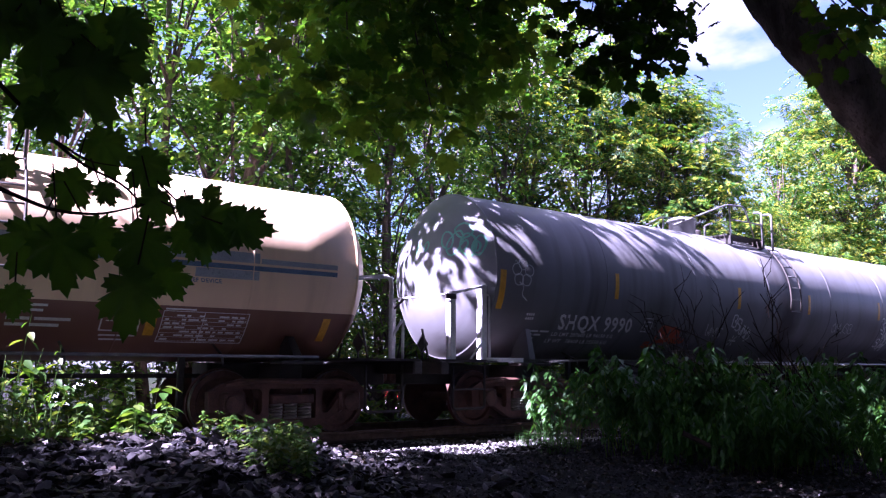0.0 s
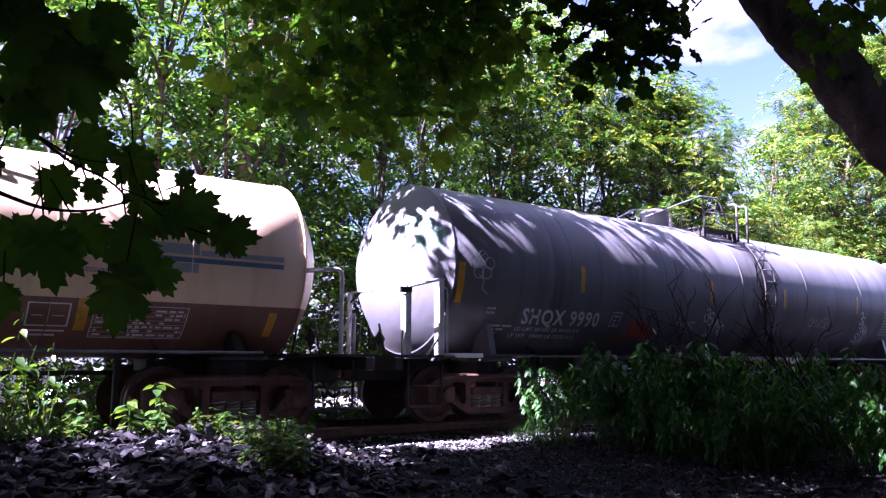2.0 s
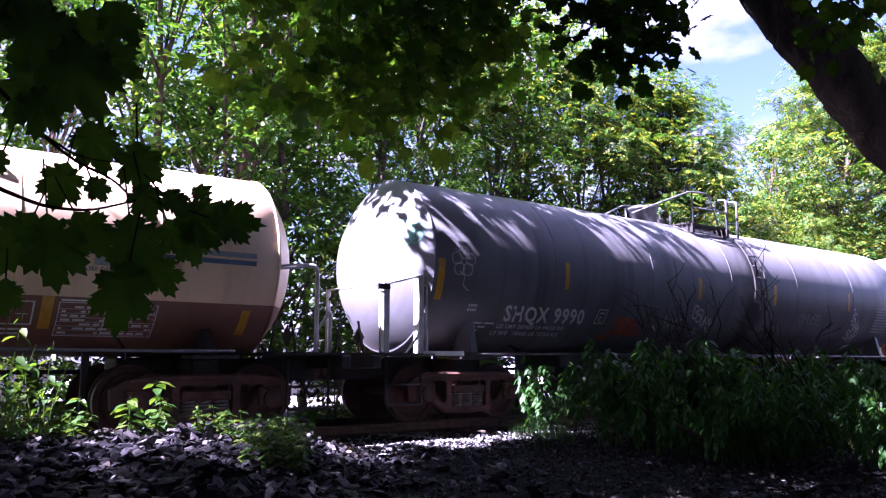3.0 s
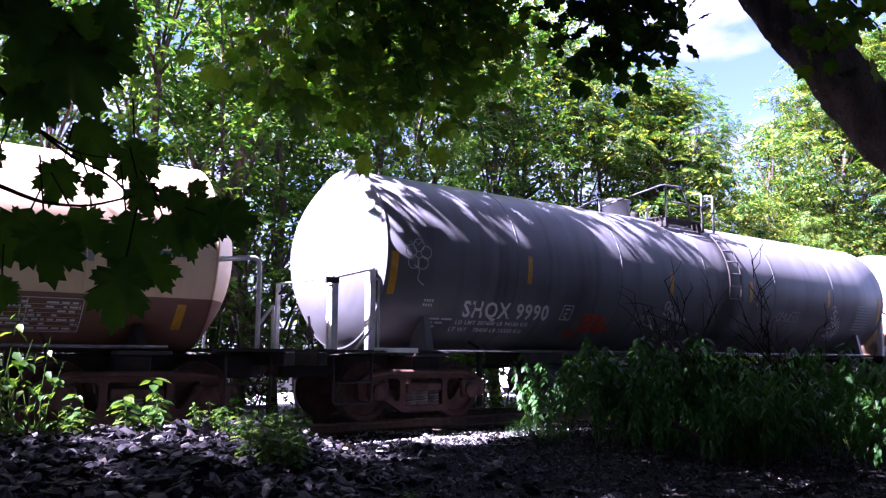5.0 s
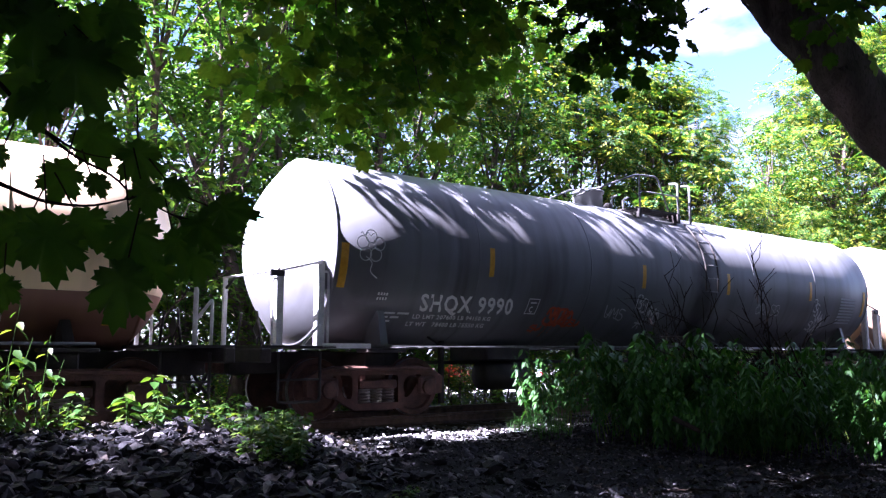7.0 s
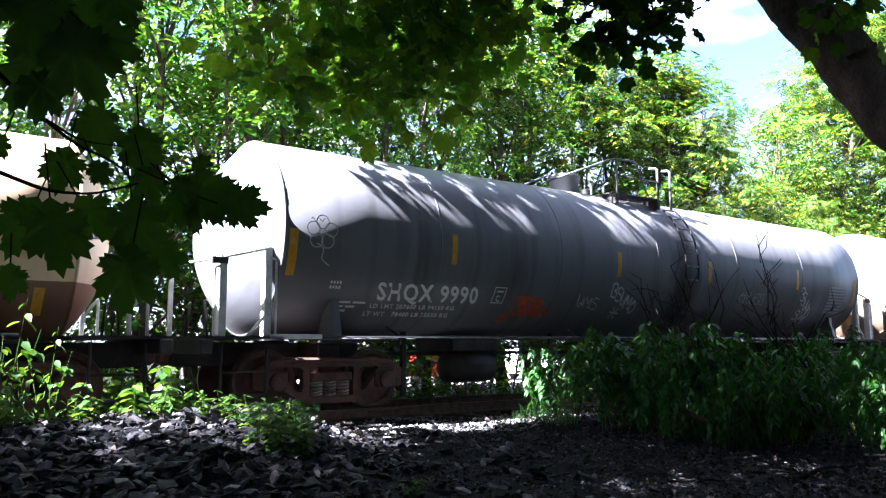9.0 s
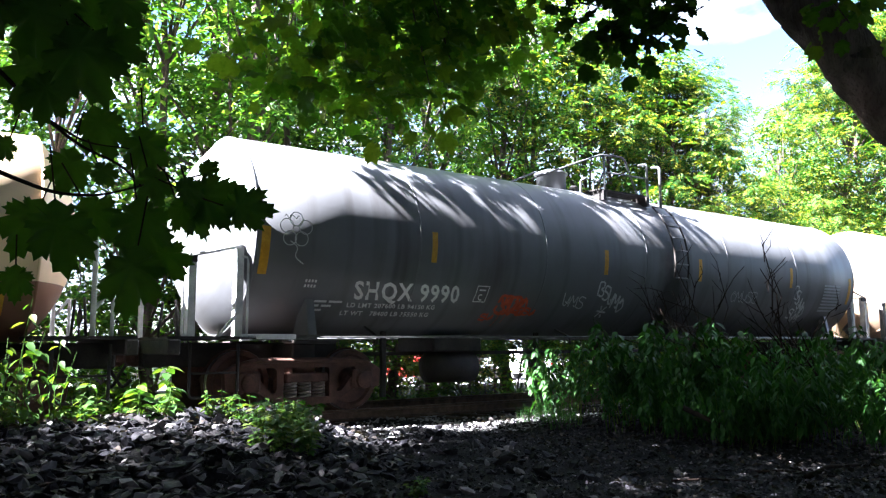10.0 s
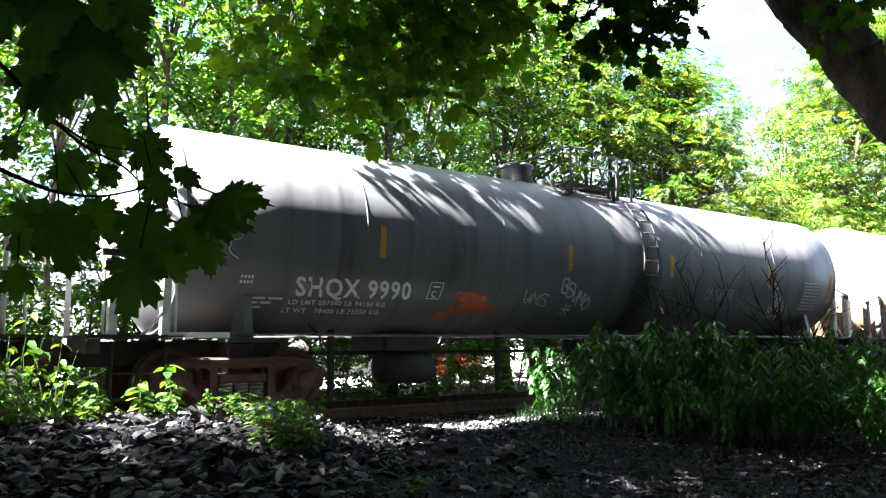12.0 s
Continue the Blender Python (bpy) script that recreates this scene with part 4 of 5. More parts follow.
def plant_tree(k, x, y, turn, size):
    m = pose(x, y, float(height(x, y)), 0, 0, turn)
    th = copy_thing(kinds[k], m)
    th.scale = (size, size, size)
    return th


# trees overhanging the line, then the wood behind, then the sunlit row further along
for i in range(3):
    plant_tree(int(rs.randint(0, 2)), 4.6 + 1.5 * i + rs.uniform(-0.4, 0.4), 15.9 + rs.uniform(-0.3, 0.5), rs.uniform(0, 360), rs.uniform(0.95, 1.1))
for i in range(9):
    if i in (2, 4):
        continue
    plant_tree(int(rs.randint(0, 3)), -3.2 + 1.5 * i + rs.uniform(-0.5, 0.5), 18.8 + rs.uniform(-0.5, 1.2), rs.uniform(0, 360), rs.uniform(0.85, 1.05))
for i in range(8):
    plant_tree((0, 3, 1, 4, 3, 0, 4, 3)[i], 11.5 + 1.7 * i + rs.uniform(-0.5, 0.5), 17.6 + rs.uniform(-0.4, 1.2), rs.uniform(0, 360), rs.uniform(0.95, 1.15))
for i in range(10):
    if i in (2, 3):
        continue
    plant_tree(int(rs.randint(0, 2)), -2.0 + 2.7 * i + rs.uniform(-0.6, 0.6), 22.5 + rs.uniform(-1, 1.5), rs.uniform(0, 360), rs.uniform(1.0, 1.25))
for i in range(15):
    plant_tree(3 + int(rs.randint(0, 2)), 23 + 2.4 * i + rs.uniform(-0.8, 0.8), 18.0 + 0.28 * i + rs.uniform(-1, 2.0), rs.uniform(0, 360), rs.uniform(0.95, 1.15) * (0.74 if 0 < i < 6 else 1.75 if i > 8 else 0.95))
for th, (x, y) in zip(kinds, ((-5, 20), (-7, 22), (-8, 21), (60, 25), (64, 27), (-12, -9), (24.6, 17.4))):
    th.matrix_basis = pose(x, y, float(height(x, y)))
kinds[6].scale = (0.86, 0.86, 0.86)

for k, x, y, turn, size in ((2, -1.2, 15.8, 40, 1.0), (0, 0.9, 16.6, 200, 0.95), (2, 2.3, 15.6, 120, 0.9), (0, 9.8, 15.9, 75, 0.95)):
    plant_tree(k, x, y, turn, size)

# ---- the maple that overhangs path and line, with an added unseen canopy ----


def sight(yaw, up, far):
    """A place seen from where the path begins: heading, elevation in degrees, distance over the ground."""
    return np.array((far * math.sin(radians(yaw)), far * math.cos(radians(yaw)), 0.95 + far * math.tan(radians(up))))


def overhanging_maple():
    th = empty("maple_tree", pose(7.2, 1.2, float(height(7.2, 1.2))), "old maple tree leaning over the path, hanging leafy sprays", "tree")
    base = np.array(th.matrix_basis.translation)
    rs = np.random.RandomState(21)
    bm = bmesh.new()
    limb = [np.array((7.2, 1.2, -0.6)), np.array((6.6, 1.5, 1.2)), sight(75, 5.0, 5.0), sight(66.4, 15.2, 4.6), sight(63.7, 19.9, 4.5), sight(59.8, 24.6, 4.45), sight(57.8, 30.0, 4.5), sight(46, 46, 4.6), sight(30, 58, 4.9), np.array((-1.5, 5.5, 9.5))]
    pts = [Vector(p - base) for p in limb]
    fine = [pts[0].lerp(pts[1], 0.5)] + pts[1:]
    sweep(bm, [pts[0]] + rounded(fine, 0.3, 9), list(np.linspace(0.20, 0.065, len(rounded(fine, 0.3, 9)) + 1) * (1 + 0.03 * rs.normal(size=len(rounded(fine, 0.3, 9)) + 1))), 30)
    # furrows and knots stand out of the bark
    for v in bm.verts:
        q = v.co
        v.co = q + Vector((math.sin(23 * q.z + 9 * q.x), math.sin(19 * q.x + 31 * q.y), math.sin(27 * q.y + 7 * q.z))) * 0.009
    part("trunk", bm, OLDBARK, th, "dark furrowed leaning trunk", True)

    def spray(name, centres, radii, per, size, template, mat, root, thick=0.012):
        b2 = bmesh.new()
        for i, c in enumerate(centres):
            if i % 2 == 0:
                c = Vector(c - base)
                a = Vector(np.array(root(c + Vector(base))) - base)
                mid = a.lerp(c, 0.55) + Vector((0, 0, 0.18))
                sweep(b2, [a, mid, c], [thick, thick * 0.6, 0.003], 5)
        part("twig", b2, BARK, th)
        v, f = clump_leaves(rs, [c - base for c in centres], radii, per, size, template)
        link_mesh(name, quick_mesh(name, v, f), mat, th)

    mid = []
    while len(mid) < 135:
        yaw, far, u = rs.uniform(21.5, 41), rs.uniform(4.2, 6.4), rs.rand() ** 0.8
        low = 17.0 + 2.2 * math.sin(yaw * 0.55) + max(0.0, (24 - yaw) * 0.8) + (3.5 if yaw > 39 else 0)
        mid.append(sight(yaw, low + 16 * u, far))
    spray("hanging_leaves", mid, [0.40] * len(mid), 22, 0.145, MAPLE, LEAF_LIT, lambda c: sight(27 + 0.3 * (math.degrees(math.atan2(c[0], c[1])) - 27), 36, 5.2))
    side = []
    while len(side) < 34:
        yaw, u = rs.uniform(46.5, 54.0), rs.rand()
        side.append(sight(yaw, 19.5 + 2.2 * abs(yaw - 50) * 0.35 + 9 * u, rs.uniform(4.6, 5.6)))
    spray("hanging_leaves", side, [0.26] * len(side), 13, 0.14, MAPLE, LEAF_SHADED, lambda c: sight(50, 33, 5.0))
    right = [sight(rs.uniform(64.0, 69), rs.uniform(20.5, 28), rs.uniform(3.7, 4.1)) for k in range(17)]
    spray("hanging_leaves", right, [0.22] * len(right), 10, 0.12, MAPLE, LEAF_LIT, lambda c: sight(58, 27, 4.4))
    # unseen canopy above the view, added to block sun and sky light
    high = []
    while len(high) < 2050:
        x, y = rs.uniform(-10, 17), rs.uniform(-6.0, 14.2)
        if y > (14.0 if 1.8 < x < 7.6 else 11.0 if x < -6.5 else 10.5 if -4.4 < x < -1.7 else 9.9):
            continue
        if (y > 10.4 and rs.rand() < 0.62) or (y < 1.0 and rs.rand() < 0.35):
            continue
        far = math.hypot(x, y)
        if x < -0.4 * y:
            z = rs.uniform(3.2, 7.5)
        else:
            z = 0.95 + 0.56 * far + rs.uniform(0.7, 2.4)
        high.append(np.array((x, y, z)))
    # unseen canopy thinned so that sun reaches the hanging sprays
    high = [p for i, p in enumerate(high) if not (-1.4 < p[0] < 2.2 and 3.4 < p[1] < 6.4 and i % 9 < 8)]
    # chinks cut in it along the sun's line, to light mound and path
    for spot, wide in (((2.6, 8.05, 0.15), 0.95), ((4.45, 8.05, -0.15), 0.9), ((2.0, 6.9, 0.1), 0.8)):
        foot = np.array(spot)
        way = np.array(SUN)
        high = [p for p in high if np.linalg.norm((p - foot) - way * ((p - foot) @ way)) > wide]
    spray("crown", high, [0.62] * len(high), 72, 0.25, DIAMOND, LEAF_BLOCKER, lambda c: (c[0] * 0.6 + 0.6, c[1] * 0.6 + 2, 8.6 + 0.3 * abs(c[0])), 0.03)


overhanging_maple()


def near_branch():
    """A maple twig close by, its big leaves coloured dark as if against the light."""
    hub = Vector(sight(18.4, 8.2, 1.12))
    m = look(hub, hub + (hub - EYE))
    th = empty("maple_branch", m, "maple branch with large lobed leaves coloured dark as in shade", "branch")
    k = 1.14 / 1375 * 0.94

    def uv(px, py, deep=0.0):
        return Vector(((px - 330) * k, (425 - py) * k, deep))

    rs = np.random.RandomState(8)

    def add(parent, rows, seed):
        rs2 = np.random.RandomState(seed)
        at, way, up, size = [], [], [], []
        for px, py, s, turn in rows:
            a = radians(turn)
            d = Vector((math.sin(a), -math.cos(a), rs2.uniform(-0.25, 0.25)))
            s_m = s * k * 1.0
            at.append(uv(px, py, rs2.uniform(-0.10, 0.10)) - d * s_m * 0.45)
            way.append(d)
            up.append((rs2.uniform(-0.5, 0.5), rs2.uniform(-0.2, 0.6), 1.0))
            size.append(s_m)
        for i in range(len(at)):
            v, f = leaves(MAPLE_FINE, at[i:i + 1], np.array(way[i:i + 1]), np.array(up[i:i + 1]), size[i:i + 1])
            link_mesh("leaf", quick_mesh("leaf", v, f), LEAF_SHADED, parent)
            stem = [Vector(at[i]) + Vector(way[i]) * size[i] * 0.12, Vector(at[i]) - Vector(way[i]) * size[i] * 0.35 + Vector((0, 0.01, 0))]
            part("leaf_stalk", sweep(bmesh.new(), stem, 0.0012, 5), TWIG, parent)

    def twig(parent, line, r0):
        pts = [uv(*p) for p in line]
        part("twig", sweep(bmesh.new(), rounded(pts, 0.02, 3), list(np.linspace(r0, r0 * 0.4, 2 + 4 * (len(pts) - 2))), 6), TWIG, parent, "", True)

    twig(th, [(-60, 110), (10, 175), (75, 245), (130, 290), (200, 320), (235, 360)], 0.0035)
    twig(th, [(-60, 310), (20, 345), (90, 372), (160, 375), (235, 352)], 0.0035)
    twig(th, [(-40, 20), (60, 60), (120, 110), (160, 160)], 0.0035)
    twig(th, [(75, 245), (140, 285), (210, 290)], 0.002)
    add(th, [(40, 45, 170, 20), (130, 60, 180, -10), (195, 45, 110, 40), (85, 110, 170, 10), (60, 175, 150, -25), (150, 165, 170, 25), (195, 135, 110, 60), (15, 100, 120, -40)], 1)
    add(th, [(150, 245, 130, 20), (232, 285, 120, 5), (105, 325, 110, -15), (170, 335, 62, 30), (250, 350, 95, 20), (35, 425, 150, -25), (105, 440, 165, 5), (155, 410, 120, 35)], 2)
    add(th, [(235, 425, 140, 10), (225, 505, 150, -10), (275, 480, 110, 30), (25, 525, 85, 0), (20, 300, 60, -30), (85, 215, 110, -10)], 3)
    for q in range(3):
        add(th, [(rs.uniform(-40, 120), rs.uniform(-60, 110), 130, rs.uniform(-40, 40)) for i in range(3)], 30 + q)
    pivot = uv(285, 365)
    sp = empty("leaf_spray", Matrix.Translation(pivot), "leafy end of the branch", "")
    del sp["label"]
    sp.parent = th
    tmp = [(350, 385, 150, 75), (330, 430, 110, 20), (300, 415, 95, 25), (390, 380, 110, 85), (345, 335, 55, 130), (300, 350, 70, 60)]
    box_ = [(px - 285 + 330, py - 365 + 425, s, a) for px, py, s, a in tmp]
    add(sp, box_, 4)
    twig(sp, [(330, 425), (370, 432), (420, 440)], 0.0018)
    return th, sp, pivot


BRANCH, SPRAY_END, PIVOT = near_branch()

# ---- undergrowth ----


def weed(name, rs, stems, tall, per, size, leaf, label, spread, droop, template=OVATE, singly=False, low=0.18):
    th = empty(name, pose(0, 0, 0), label, "plant")
    bm = bmesh.new()
    at, way, up, sz = [], [], [], []
    for k in range(stems):
        a, rad = rs.uniform(0, math.tau), spread * math.sqrt(rs.rand())
        foot = np.array((rad * math.cos(a), rad * math.sin(a), -0.05))
        h = tall * rs.uniform(0.55, 1.1)
        tip = foot + (0.35 * h * math.cos(a) * rs.rand(), 0.35 * h * math.sin(a) * rs.rand(), h)
        mid = foot * 0.5 + tip * 0.5 + rs.normal(size=3) * 0.03
        sweep(bm, [foot, mid, tip], [0.006, 0.005, 0.002], 5)
        if singly:
            part("stem", bm, LEAF_WEED, th)
            bm = bmesh.new()
        for i in range(per):
            u = rs.uniform(low, 1.0)
            p = foot * (1 - u) ** 2 + 2 * mid * u * (1 - u) + tip * u * u
            b = i * 2.4 + rs.uniform(-0.5, 0.5)
            d = np.array((math.cos(b), math.sin(b), -droop * rs.uniform(0.3, 1.2)))
            at.append(p + d * 0.02)
            way.append(d)
            up.append(rs.normal(size=3) * 0.3 + (0, 0, 1))
            sz.append(size * rs.uniform(0.55, 1.25))
    if not singly:
        part("stem", bm, LEAF_WEED, th)
    v, f = leaves(template, at, way, up, sz)
    link_mesh("leaves", quick_mesh("leaves", v, f), leaf, th)
    return th


rs = np.random.RandomState(31)
LANCE = (np.array([(0, 0, 0), (0.20, 0.25, 0.05), (0.17, 0.58, 0.03), (0, 1, -0.12), (-0.17, 0.58, 0.03), (-0.20, 0.25, 0.05), (0, 0.45, -0.02)], float), OVATE[1])
shrubs = [weed("shrub", rs, 9, 1.30, 30, 0.15, LEAF_BUSH, "dark green leafy shrub beside the path", 0.35, 1.6, LANCE, low=0.38),
          weed("shrub", rs, 8, 1.10, 30, 0.17, LEAF_BUSH, "drooping dark green shrub beside the path", 0.40, 2.4, LANCE, low=0.42),
          weed("shrub", rs, 10, 1.45, 32, 0.135, LEAF_BUSH, "tall dark green shrub beside the path", 0.30, 1.2, LANCE, low=0.38)]


def set_plant(kind, x, y, turn, size, group):
    th = copy_thing(kind, pose(x, y, float(height(x, y)), 0, 0, turn))
    th.scale = (size, size, size)
    tagged(th, group=group)
    return th


count = 0
while count < 92:
    x, y = rs.uniform(7.4, 20), rs.uniform(3.6, 9.0)
    if x < 7.6 + 0.28 * max(0, y - 6.0) or (y < 5.4 and x < 9.6) or rs.rand() < (x - 11) * 0.05:
        continue
    set_plant(shrubs[rs.randint(0, 3)], x, y, rs.uniform(0, 360), rs.uniform(0.55, 1.12) * (0.8 if y > 8 and x < 10 else 1), "shrubs beside the path")
    count += 1
for x, y, k in ((8.75, 7.6, 1.2), (8.9, 7.3, 1.1), (10.0, 7.45, 1.25), (10.3, 7.2, 1.15), (12.3, 6.4, 1.2), (8.3, 8.3, 0.9)):
    set_plant(shrubs[2], x, y, rs.uniform(0, 360), k, "shrubs beside the path")
for i in range(9):
    x, y = rs.uniform(7.75, 9.9), rs.uniform(5.7, 6.7)
    set_plant(shrubs[rs.randint(0, 2)], x + 0.25 * max(0, y - 6), y, rs.uniform(0, 360), rs.uniform(0.45, 0.75), "shrubs beside the path")
for th, (x, y) in zip(shrubs, ((13.0, 7.2), (15.5, 6.4), (17.5, 8.0))):
    th.matrix_basis = pose(x, y, float(height(x, y)))
    tagged(th, group="shrubs beside the path")
weeds = [weed("weed", rs, 6, 0.55, 11, 0.13, LEAF_WEED, "bright green broad-leaved weed on the stony mound", 0.14, 0.4, OVATE, True),
         weed("weed", rs, 5, 0.95, 13, 0.11, LEAF_WEED, "tall yellow-green weed on the stony mound", 0.12, 0.8, OVATE, True),
         weed("weed", rs, 12, 0.42, 16, 0.10, LEAF_WEED, "bushy fresh green weed on the stony mound", 0.22, 0.3, OVATE, True)]
for k, x, y, s in ((1, 1.05, 8.3, 1.0), (0, 0.85, 8.5, 0.9), (1, 1.45, 8.6, 0.8), (0, 1.75, 8.5, 0.75), (0, 2.32, 8.3, 1.05), (2, 2.98, 8.2, 0.8), (2, 3.05, 6.55, 0.95), (2, 2.92, 6.8, 0.8), (2, 3.2, 6.85, 1.0), (2, 3.15, 7.7, 0.9), (2, 3.30, 7.1, 1.0), (2, 3.42, 7.5, 0.8), (0, 2.6, 8.7, 0.6), (2, 3.9, 8.5, 0.5), (0, 0.9, 8.1, 0.7), (2, 3.75, 5.6, 0.45), (0, 4.2, 8.9, 0.4)):
    set_plant(weeds[k], x, y, rs.uniform(0, 360), (0.95 if k == 2 else 1.25 if k == 1 else 1.1) * s, "weeds on the mound")
for th, (x, y, s) in zip(weeds, ((1.2, 8.9, 0.7), (0.95, 8.7, 1.0), (3.22, 7.35, 0.9))):
    th.matrix_basis = pose(x, y, float(height(x, y)))
    th.scale = (s, s, s)
    tagged(th, group="weeds on the mound")


def grass_tuft(x, y, rad, n, tall, seed):
    rs = np.random.RandomState(seed)
    verts, faces = [], []
    for k in range(n):
        a, q = rs.uniform(0, math.tau), rad * math.sqrt(rs.rand())
        b, h = rs.uniform(0, math.tau), tall * rs.uniform(0.5, 1.1)
        foot = np.array((q * math.cos(a), q * math.sin(a), -0.03))
        out = np.array((math.cos(b), math.sin(b), 0)) * h * rs.uniform(0.2, 0.8)
        w = np.array((-math.sin(b), math.cos(b), 0)) * 0.0035
        p1, p2 = foot + out * 0.3 + (0, 0, h * 0.65), foot + out + (0, 0, h * 0.9)
        i = len(verts)
        verts += [foot - w, foot + w, p1 + w * 0.8, p1 - w * 0.8, p2]
        faces += [(i, i + 1, i + 2), (i, i + 2, i + 3), (i + 3, i + 2, i + 4)]
    ob = link_mesh("grass_tuft", quick_mesh("grass_tuft", np.array(verts), np.array(faces)), LEAF_BUSH)
    ob.location = (x, y, float(height(x, y)))
    return tagged(ob, "long green grass tuft at the edge of the path", "grass", kind="stuff")


grass_tuft(8.35, 8.6, 0.30, 150, 0.45, 1)
grass_tuft(8.05, 8.75, 0.28, 90, 0.36, 2)
grass_tuft(8.0, 8.2, 0.3, 100, 0.32, 3)


def bare_shrub(x, y, seed, tall):
    rs = np.random.RandomState(seed)
    bm = bmesh.new()

    def grow(p, d, length, r, level):
        q = p + d * length * 0.5 + Vector(rs.normal(size=3) * 0.06 * length)
        e = p + d * length + Vector((-0.18, 0, -0.06)) * length + Vector(rs.normal(size=3) * 0.1 * length)
        sweep(bm, [p, q, e], [r, r * 0.8, r * 0.5], 5)
        if level:
            for k in range(3):
                s = p.lerp(e, rs.uniform(0.35, 1.0))
                grow(s, (d + Vector(rs.normal(size=3) * 0.55)).normalized(), length * rs.uniform(0.4, 0.65), r * 0.55, level - 1)

    for k in range(4):
        a = rs.uniform(0, math.tau)
        grow(Vector((0.1 * math.cos(a), 0.1 * math.sin(a), -0.05)), Vector((0.45 * math.cos(a) - 0.45, 0.3 * math.sin(a), 1)).normalized(), tall * rs.uniform(0.45, 0.75), 0.022, 2)
    ob = part("bare_shrub", bm, TWIG)
    ob.location = (x, y, float(height(x, y)))
    return tagged(ob, "leafless dark twiggy shrub among green shrubs", "shrub", "bare shrubs")


bare_shrub(12.6, 8.4, 1, 3.1)
bare_shrub(14.6, 8.3, 2, 3.0)
bare_shrub(11.2, 8.3, 3, 2.4)
bare_shrub(11.0, 6.5, 4, 2.6)
bare_shrub(12.1, 6.6, 5, 2.7)


def stick(points, r, label):
    bm = sweep(bmesh.new(), [Vector((x, y, float(height(x, y)) + z)) for x, y, z in points], [r, r * 0.9, r * 0.6][:len(points)], 7)
    return tagged(part("fallen_branch", bm, TWIG, None, "", True), label, "branch", "fallen branches")


stick([(8.35, 6.35, 0.42), (8.55, 6.0, 0.25), (8.75, 5.75, 0.05)], 0.035, "thick dead branch lying under the shrubs")
stick([(7.9, 4.5, 0.03), (8.5, 4.6, 0.06), (9.1, 4.55, 0.04)], 0.03, "dead brown branch lying on leaf litter")
stick([(7.6, 4.9, 0.02), (7.9, 4.75, 0.05), (8.3, 4.4, 0.02)], 0.014, "thin dead stick lying on leaf litter")
stick([(6.6, 5.2, 0.02), (6.9, 5.0, 0.04), (7.2, 4.7, 0.02)], 0.012, "thin dead stick lying on leaf litter")
stick([(0.9, 6.3, 0.03), (1.4, 6.35, 0.05), (1.9, 6.3, 0.03)], 0.012, "thin dead stick lying on the stony mound")


def litter(n, seed):
    """Dry curled leaves lying about."""
    rs = np.random.RandomState(seed)
    at, way, up, sz = [], [], [], []
    while len(at) < n:
        x, y = rs.uniform(-1, 13), rs.uniform(3.0, 9.3)
        mid = 4.9 + 0.35 * (y - 5)
        if (abs(x - mid) < 0.9 and rs.rand() < 0.8) or (x < mid and rs.rand() < 0.55):
            continue
        a = rs.uniform(0, math.tau)
        at.append((x, y, float(height(x, y)) + rs.uniform(0.03, 0.09)))
        way.append((math.cos(a), math.sin(a), rs.uniform(-0.4, 0.4)))
        up.append(rs.normal(size=3) * 0.45 + (0, 0, 1))
        sz.append(rs.uniform(0.035, 0.09))
    v = OVATE[0] * (1.25, 1, 2.2)
    v, f = leaves((v, OVATE[1]), at, way, up, sz)
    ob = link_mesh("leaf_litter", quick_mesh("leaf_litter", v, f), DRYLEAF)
    return tagged(ob, "dry grey-brown leaf litter", "leaf litter", kind="stuff")


litter(5600, 5)


# ---- unseen trees behind and beside the path, added to cut sky light ----
for i in range(16):
    plant_tree(5, -11 + 2.3 * i + rs.uniform(-0.6, 0.6), -5.5 + rs.uniform(-1.2, 1.0), rs.uniform(0, 360), rs.uniform(0.9, 1.1))
for i in range(6):
    plant_tree(5, -9.5 + rs.uniform(-1.5, 1.0), -3.0 + 2.0 * i, rs.uniform(0, 360), rs.uniform(0.9, 1.1))
for i in range(5):
    plant_tree(5, 17 + 2.4 * i, 0.5 + 0.9 * i + rs.uniform(-0.8, 0.8), rs.uniform(0, 360), rs.uniform(0.7, 0.9))

# ---- yard beyond the trees ----
bm = bmesh.new()
box(bm, 8, 70, 25.5, 34.0, -0.9, float(height(10, 30)) + 0.02)
tagged(part("road", bm, BALLAST), "pale sunlit gravel yard beyond the trees", "road", kind="structure")


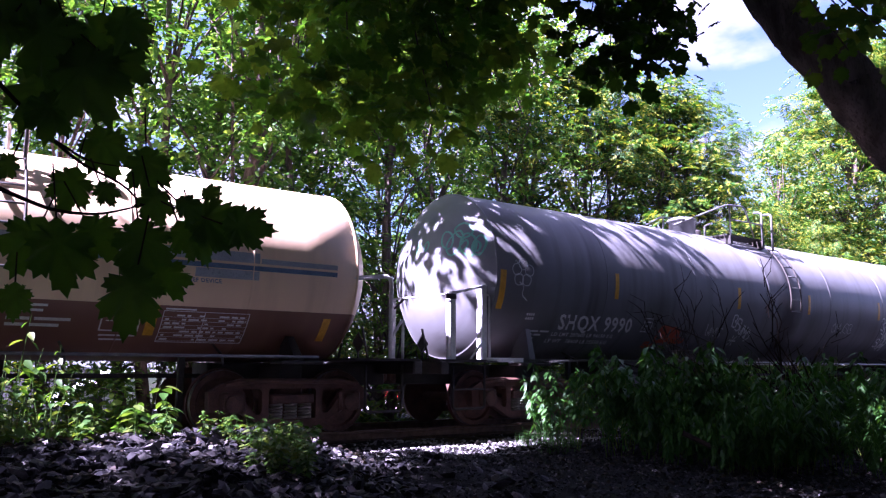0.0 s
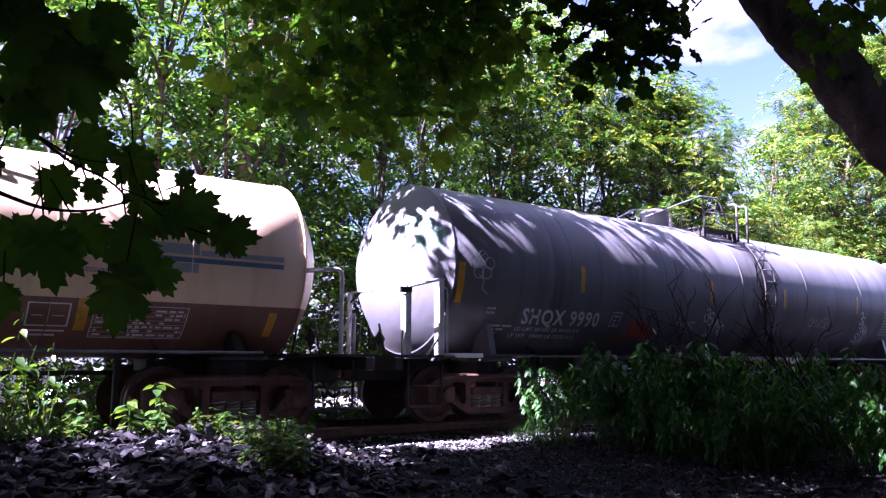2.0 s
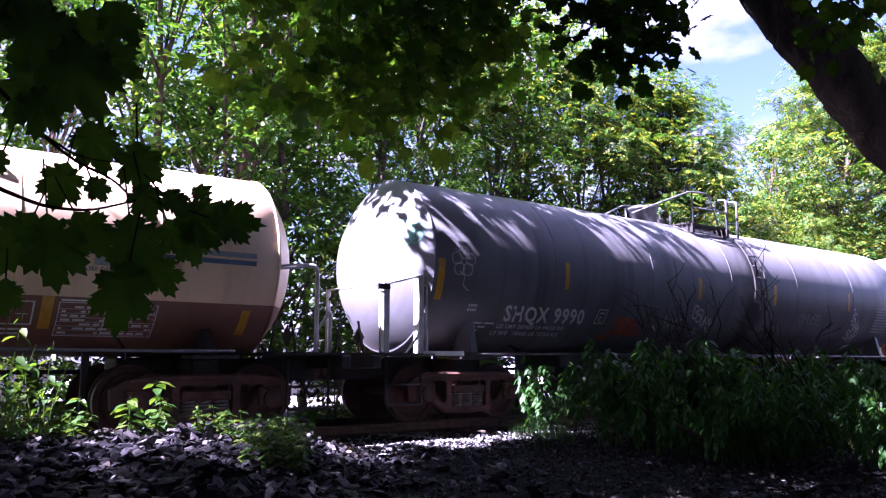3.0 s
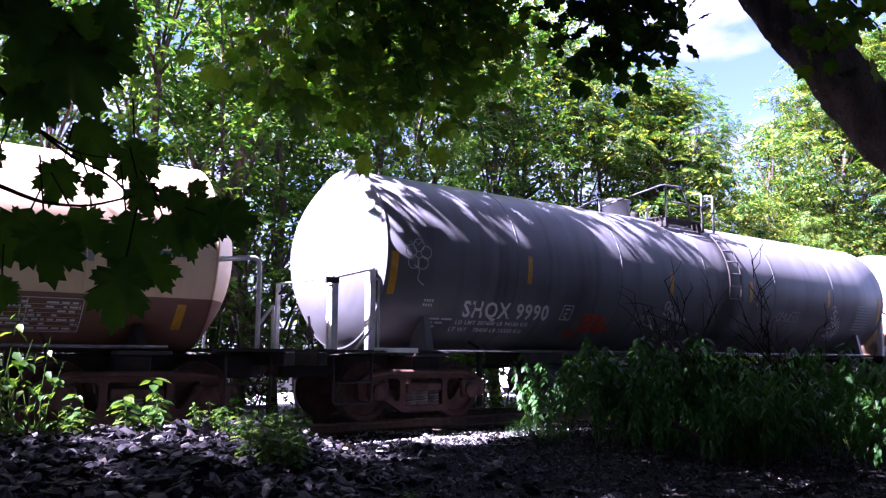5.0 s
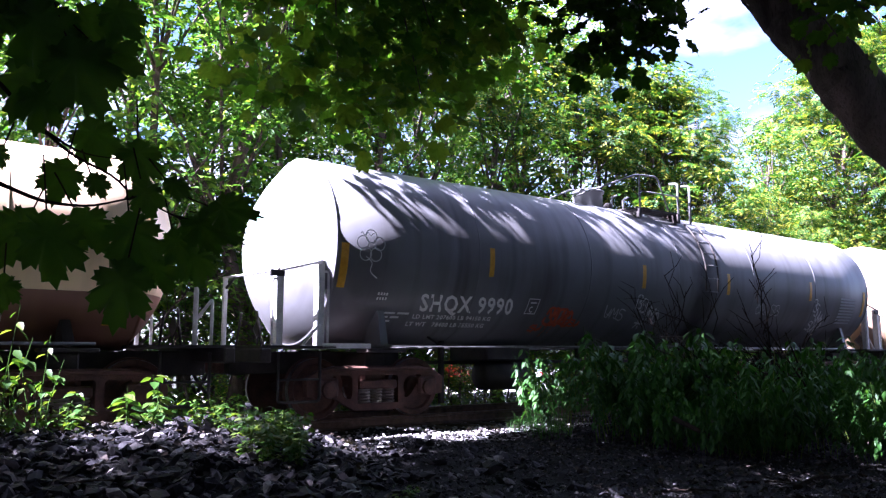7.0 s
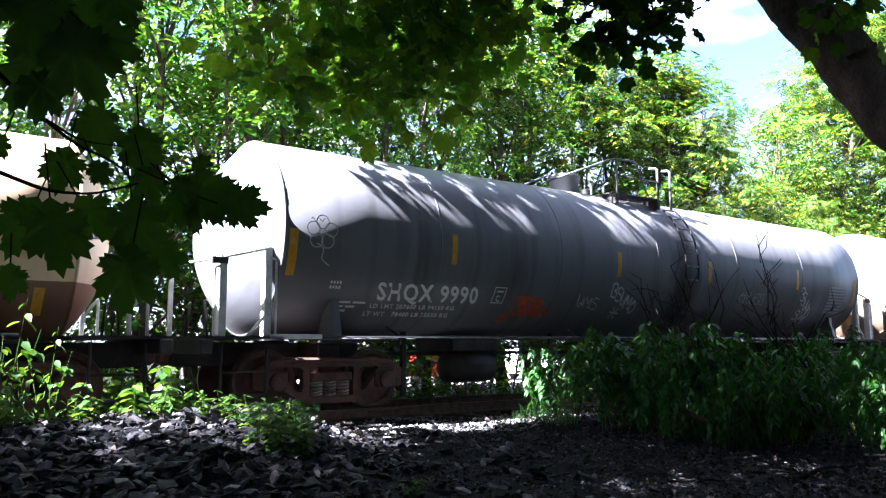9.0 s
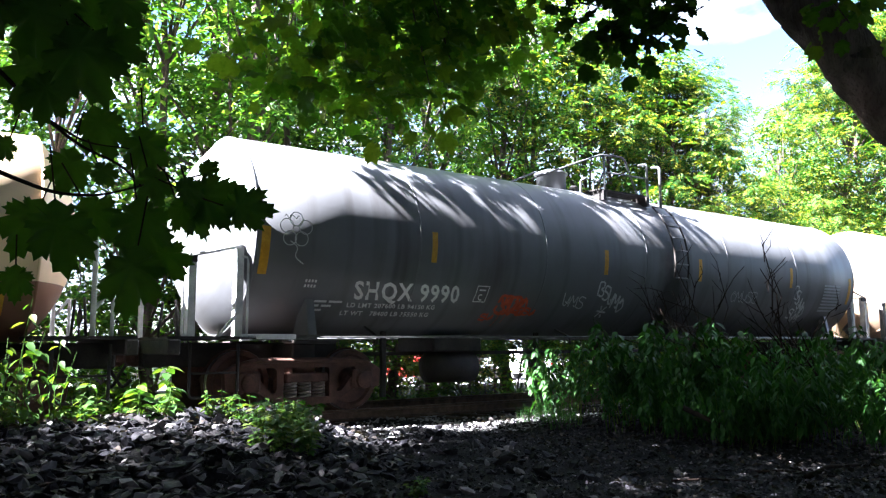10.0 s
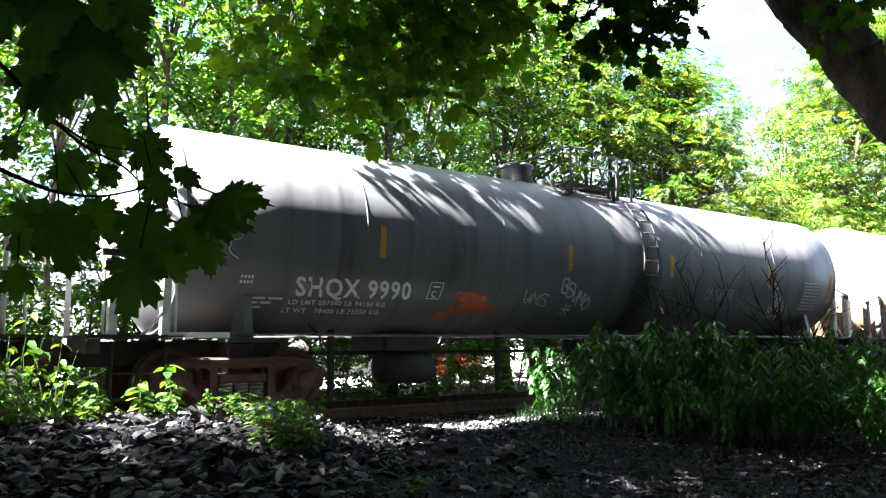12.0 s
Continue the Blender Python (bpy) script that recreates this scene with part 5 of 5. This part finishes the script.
def parked_car(x, y, turn, paint, label):
    z = float(height(10, 30)) + 0.02
    th = empty("parked_car", pose(x, y, z, 0, 0, turn), label, "car", "parked cars")
    bm = bmesh.new()
    side = [(-2.15, 0.32), (-2.2, 0.75), (-1.95, 0.92), (-1.3, 0.96), (-0.65, 1.42), (0.75, 1.44), (1.55, 0.98), (2.1, 0.90), (2.2, 0.6), (2.15, 0.30)]
    rows = [[bm.verts.new((u, w * (0.72 if q > 1 else 0.86), q)) for u, q in side] for w in (-1, 1)]
    n = len(side)
    for k in range(n):
        bm.faces.new((rows[0][k], rows[0][(k + 1) % n], rows[1][(k + 1) % n], rows[1][k]))
    bm.faces.new(rows[0])
    bm.faces.new(rows[1][::-1])
    bmesh.ops.bevel(bm, geom=list(bm.edges), offset=0.04, segments=1, affect="EDGES")
    part("body", bm, paint, th)
    for u in (-1.35, 1.35):
        for w in (-1, 1):
            wh = part("wheel", turned(bmesh.new(), [(-0.1, 0.2), (-0.1, 0.3), (-0.06, 0.32), (0.06, 0.32), (0.1, 0.3), (0.1, 0.2)], "Y", 18), STEEL, th)
            wh.location = (u, w * 0.80, 0.32)
    for w in (-1, 1):
        part("tail_light", box(bmesh.new(), -2.215, -2.15, w * 0.55, w * 0.82, 0.62, 0.82, 0.01), LAMPRED, th, "red tail light")
        part("side_window", box(bmesh.new(), -0.75, 0.95, w * 0.735, w * 0.775, 1.02, 1.32, 0.01), GLASSY, th, "dark side window")


LAMPRED = surface("red_plastic_lens", (0.5, 0.01, 0.01), (0.7, 0.02, 0.02), 9.0, 0.2, relief=0.001)
GLASSY = surface("dark_car_glass", (0.01, 0.012, 0.014), (0.02, 0.022, 0.025), 3.0, 0.08, relief=0.0)
CARRED = surface("red_car_paint", (0.45, 0.02, 0.015), (0.60, 0.035, 0.025), 2.0, 0.25, relief=0.0)
CARWHITE = surface("white_car_paint", (0.70, 0.70, 0.70), (0.82, 0.82, 0.82), 2.0, 0.25, relief=0.0)
parked_car(19.4, 27.6, 8, CARRED, "red parked car beyond the trees")
parked_car(24.3, 27.0, 95, CARWHITE, "white parked car with red lights beyond the trees")
parked_car(7.0, 28.0, 10, CARWHITE, "white parked car beyond the trees")

# ---- saplings and brush along the far side of the track ----
rs = np.random.RandomState(77)
saplings = [tree("sapling", rs, 5.5, 0.5, 0.9, 34, 40, 0.15, LEAF_WOOD, "thin sapling with sparse green leaves beyond the track", 0.035, (0.3, 0.1), 0.45),
            tree("sapling", rs, 4.2, 0.3, 0.8, 30, 40, 0.14, LEAF_SUN, "thin yellow-green sapling beyond the track", 0.025, (-0.2, 0.1), 0.4),
            tree("sapling", rs, 6.5, 1.6, 0.8, 30, 40, 0.15, LEAF_WOOD, "bare-stemmed sapling beyond the track", 0.045, (0.1, 0.2), 0.45)]
for th in saplings:
    tagged(th, group="saplings beyond the track")
for i in range(62):
    x, y = -1.0 + 0.46 * i + rs.uniform(-0.3, 0.3), rs.uniform(14.3, 17.2)
    th = copy_thing(saplings[rs.randint(0, 3)], pose(x, y, float(height(x, y)), rs.uniform(-4, 4), rs.uniform(-4, 4), rs.uniform(0, 360)))
    k = rs.uniform(0.5, 0.85)
    th.scale = (k, k, k)
for th, x in zip(saplings, (29.0, 30.0, 31.0)):
    th.matrix_basis = pose(x, 15.5, float(height(x, 15.5)))
brush = weed("brush", rs, 7, 0.7, 10, 0.14, LEAF_WOOD, "low green brush beyond the track", 0.4, 0.5)
for i in range(96):
    x, y = -3.8 + 0.3 * i + rs.uniform(-0.3, 0.3), rs.uniform(13.7, 16.5)
    set_plant(brush, x, y, rs.uniform(0, 360), rs.uniform(0.8, 1.5), "brush beyond the track")
for i in range(26):
    x, y = -2.6 + 0.36 * i + rs.uniform(-0.2, 0.2), rs.uniform(16.8, 19.0)
    set_plant(brush, x, y, rs.uniform(0, 360), rs.uniform(1.4, 2.1), "brush beyond the track")
brush.matrix_basis = pose(23, 15, float(height(23, 15)))
tagged(brush, group="brush beyond the track")


# ---- what moves ----
# seconds, sway of the leafy end to the side and up, in centimetres, and its turn in degrees
SWAY = [(0, 0.2, 1.4, 4), (0.8, -2.0, 3.0, 14), (1.5, -4.0, 2.9, 20), (2.5, -0.7, 1.2, 5), (3.2, -0.4, 0.6, 2), (4.8, -0.6, 0.8, 3), (5.5, 0.0, 0.5, 0),
        (6.5, 1.6, -3.1, -9), (7.2, 1.0, -2.4, -6), (8.8, -0.2, 3.0, 6), (9.5, -0.8, 3.1, 9), (10.5, 1.1, 0.5, 1), (11.3, 1.2, -1.0, -4), (12, 1.0, -2.2, -7)]


def motions():
    for car, at in CARS:
        walk(car, [(t, pose(at - d, TRACK_Y, 0)) for t, d in RUN])
    for ob, x in WHEELSETS:
        walk(ob, [(t, pose(x, 0, 0.457, 0, -math.degrees(d / 0.457), 0)) for t, d in RUN])
    walk(SPRAY_END, [(t, pose(PIVOT.x + 0.006 * u, PIVOT.y + 0.004 * v, PIVOT.z, 2 * a, 0.8 * a, 0.5 * a)) for t, u, v, a in SWAY])
    rest = BRANCH.matrix_basis.copy()
    walk(BRANCH, [(t, rest @ pose(0.002 * u, 0.0015 * v, 0, 0, 0, 0.1 * a)) for t, u, v, a in SWAY])


motions()
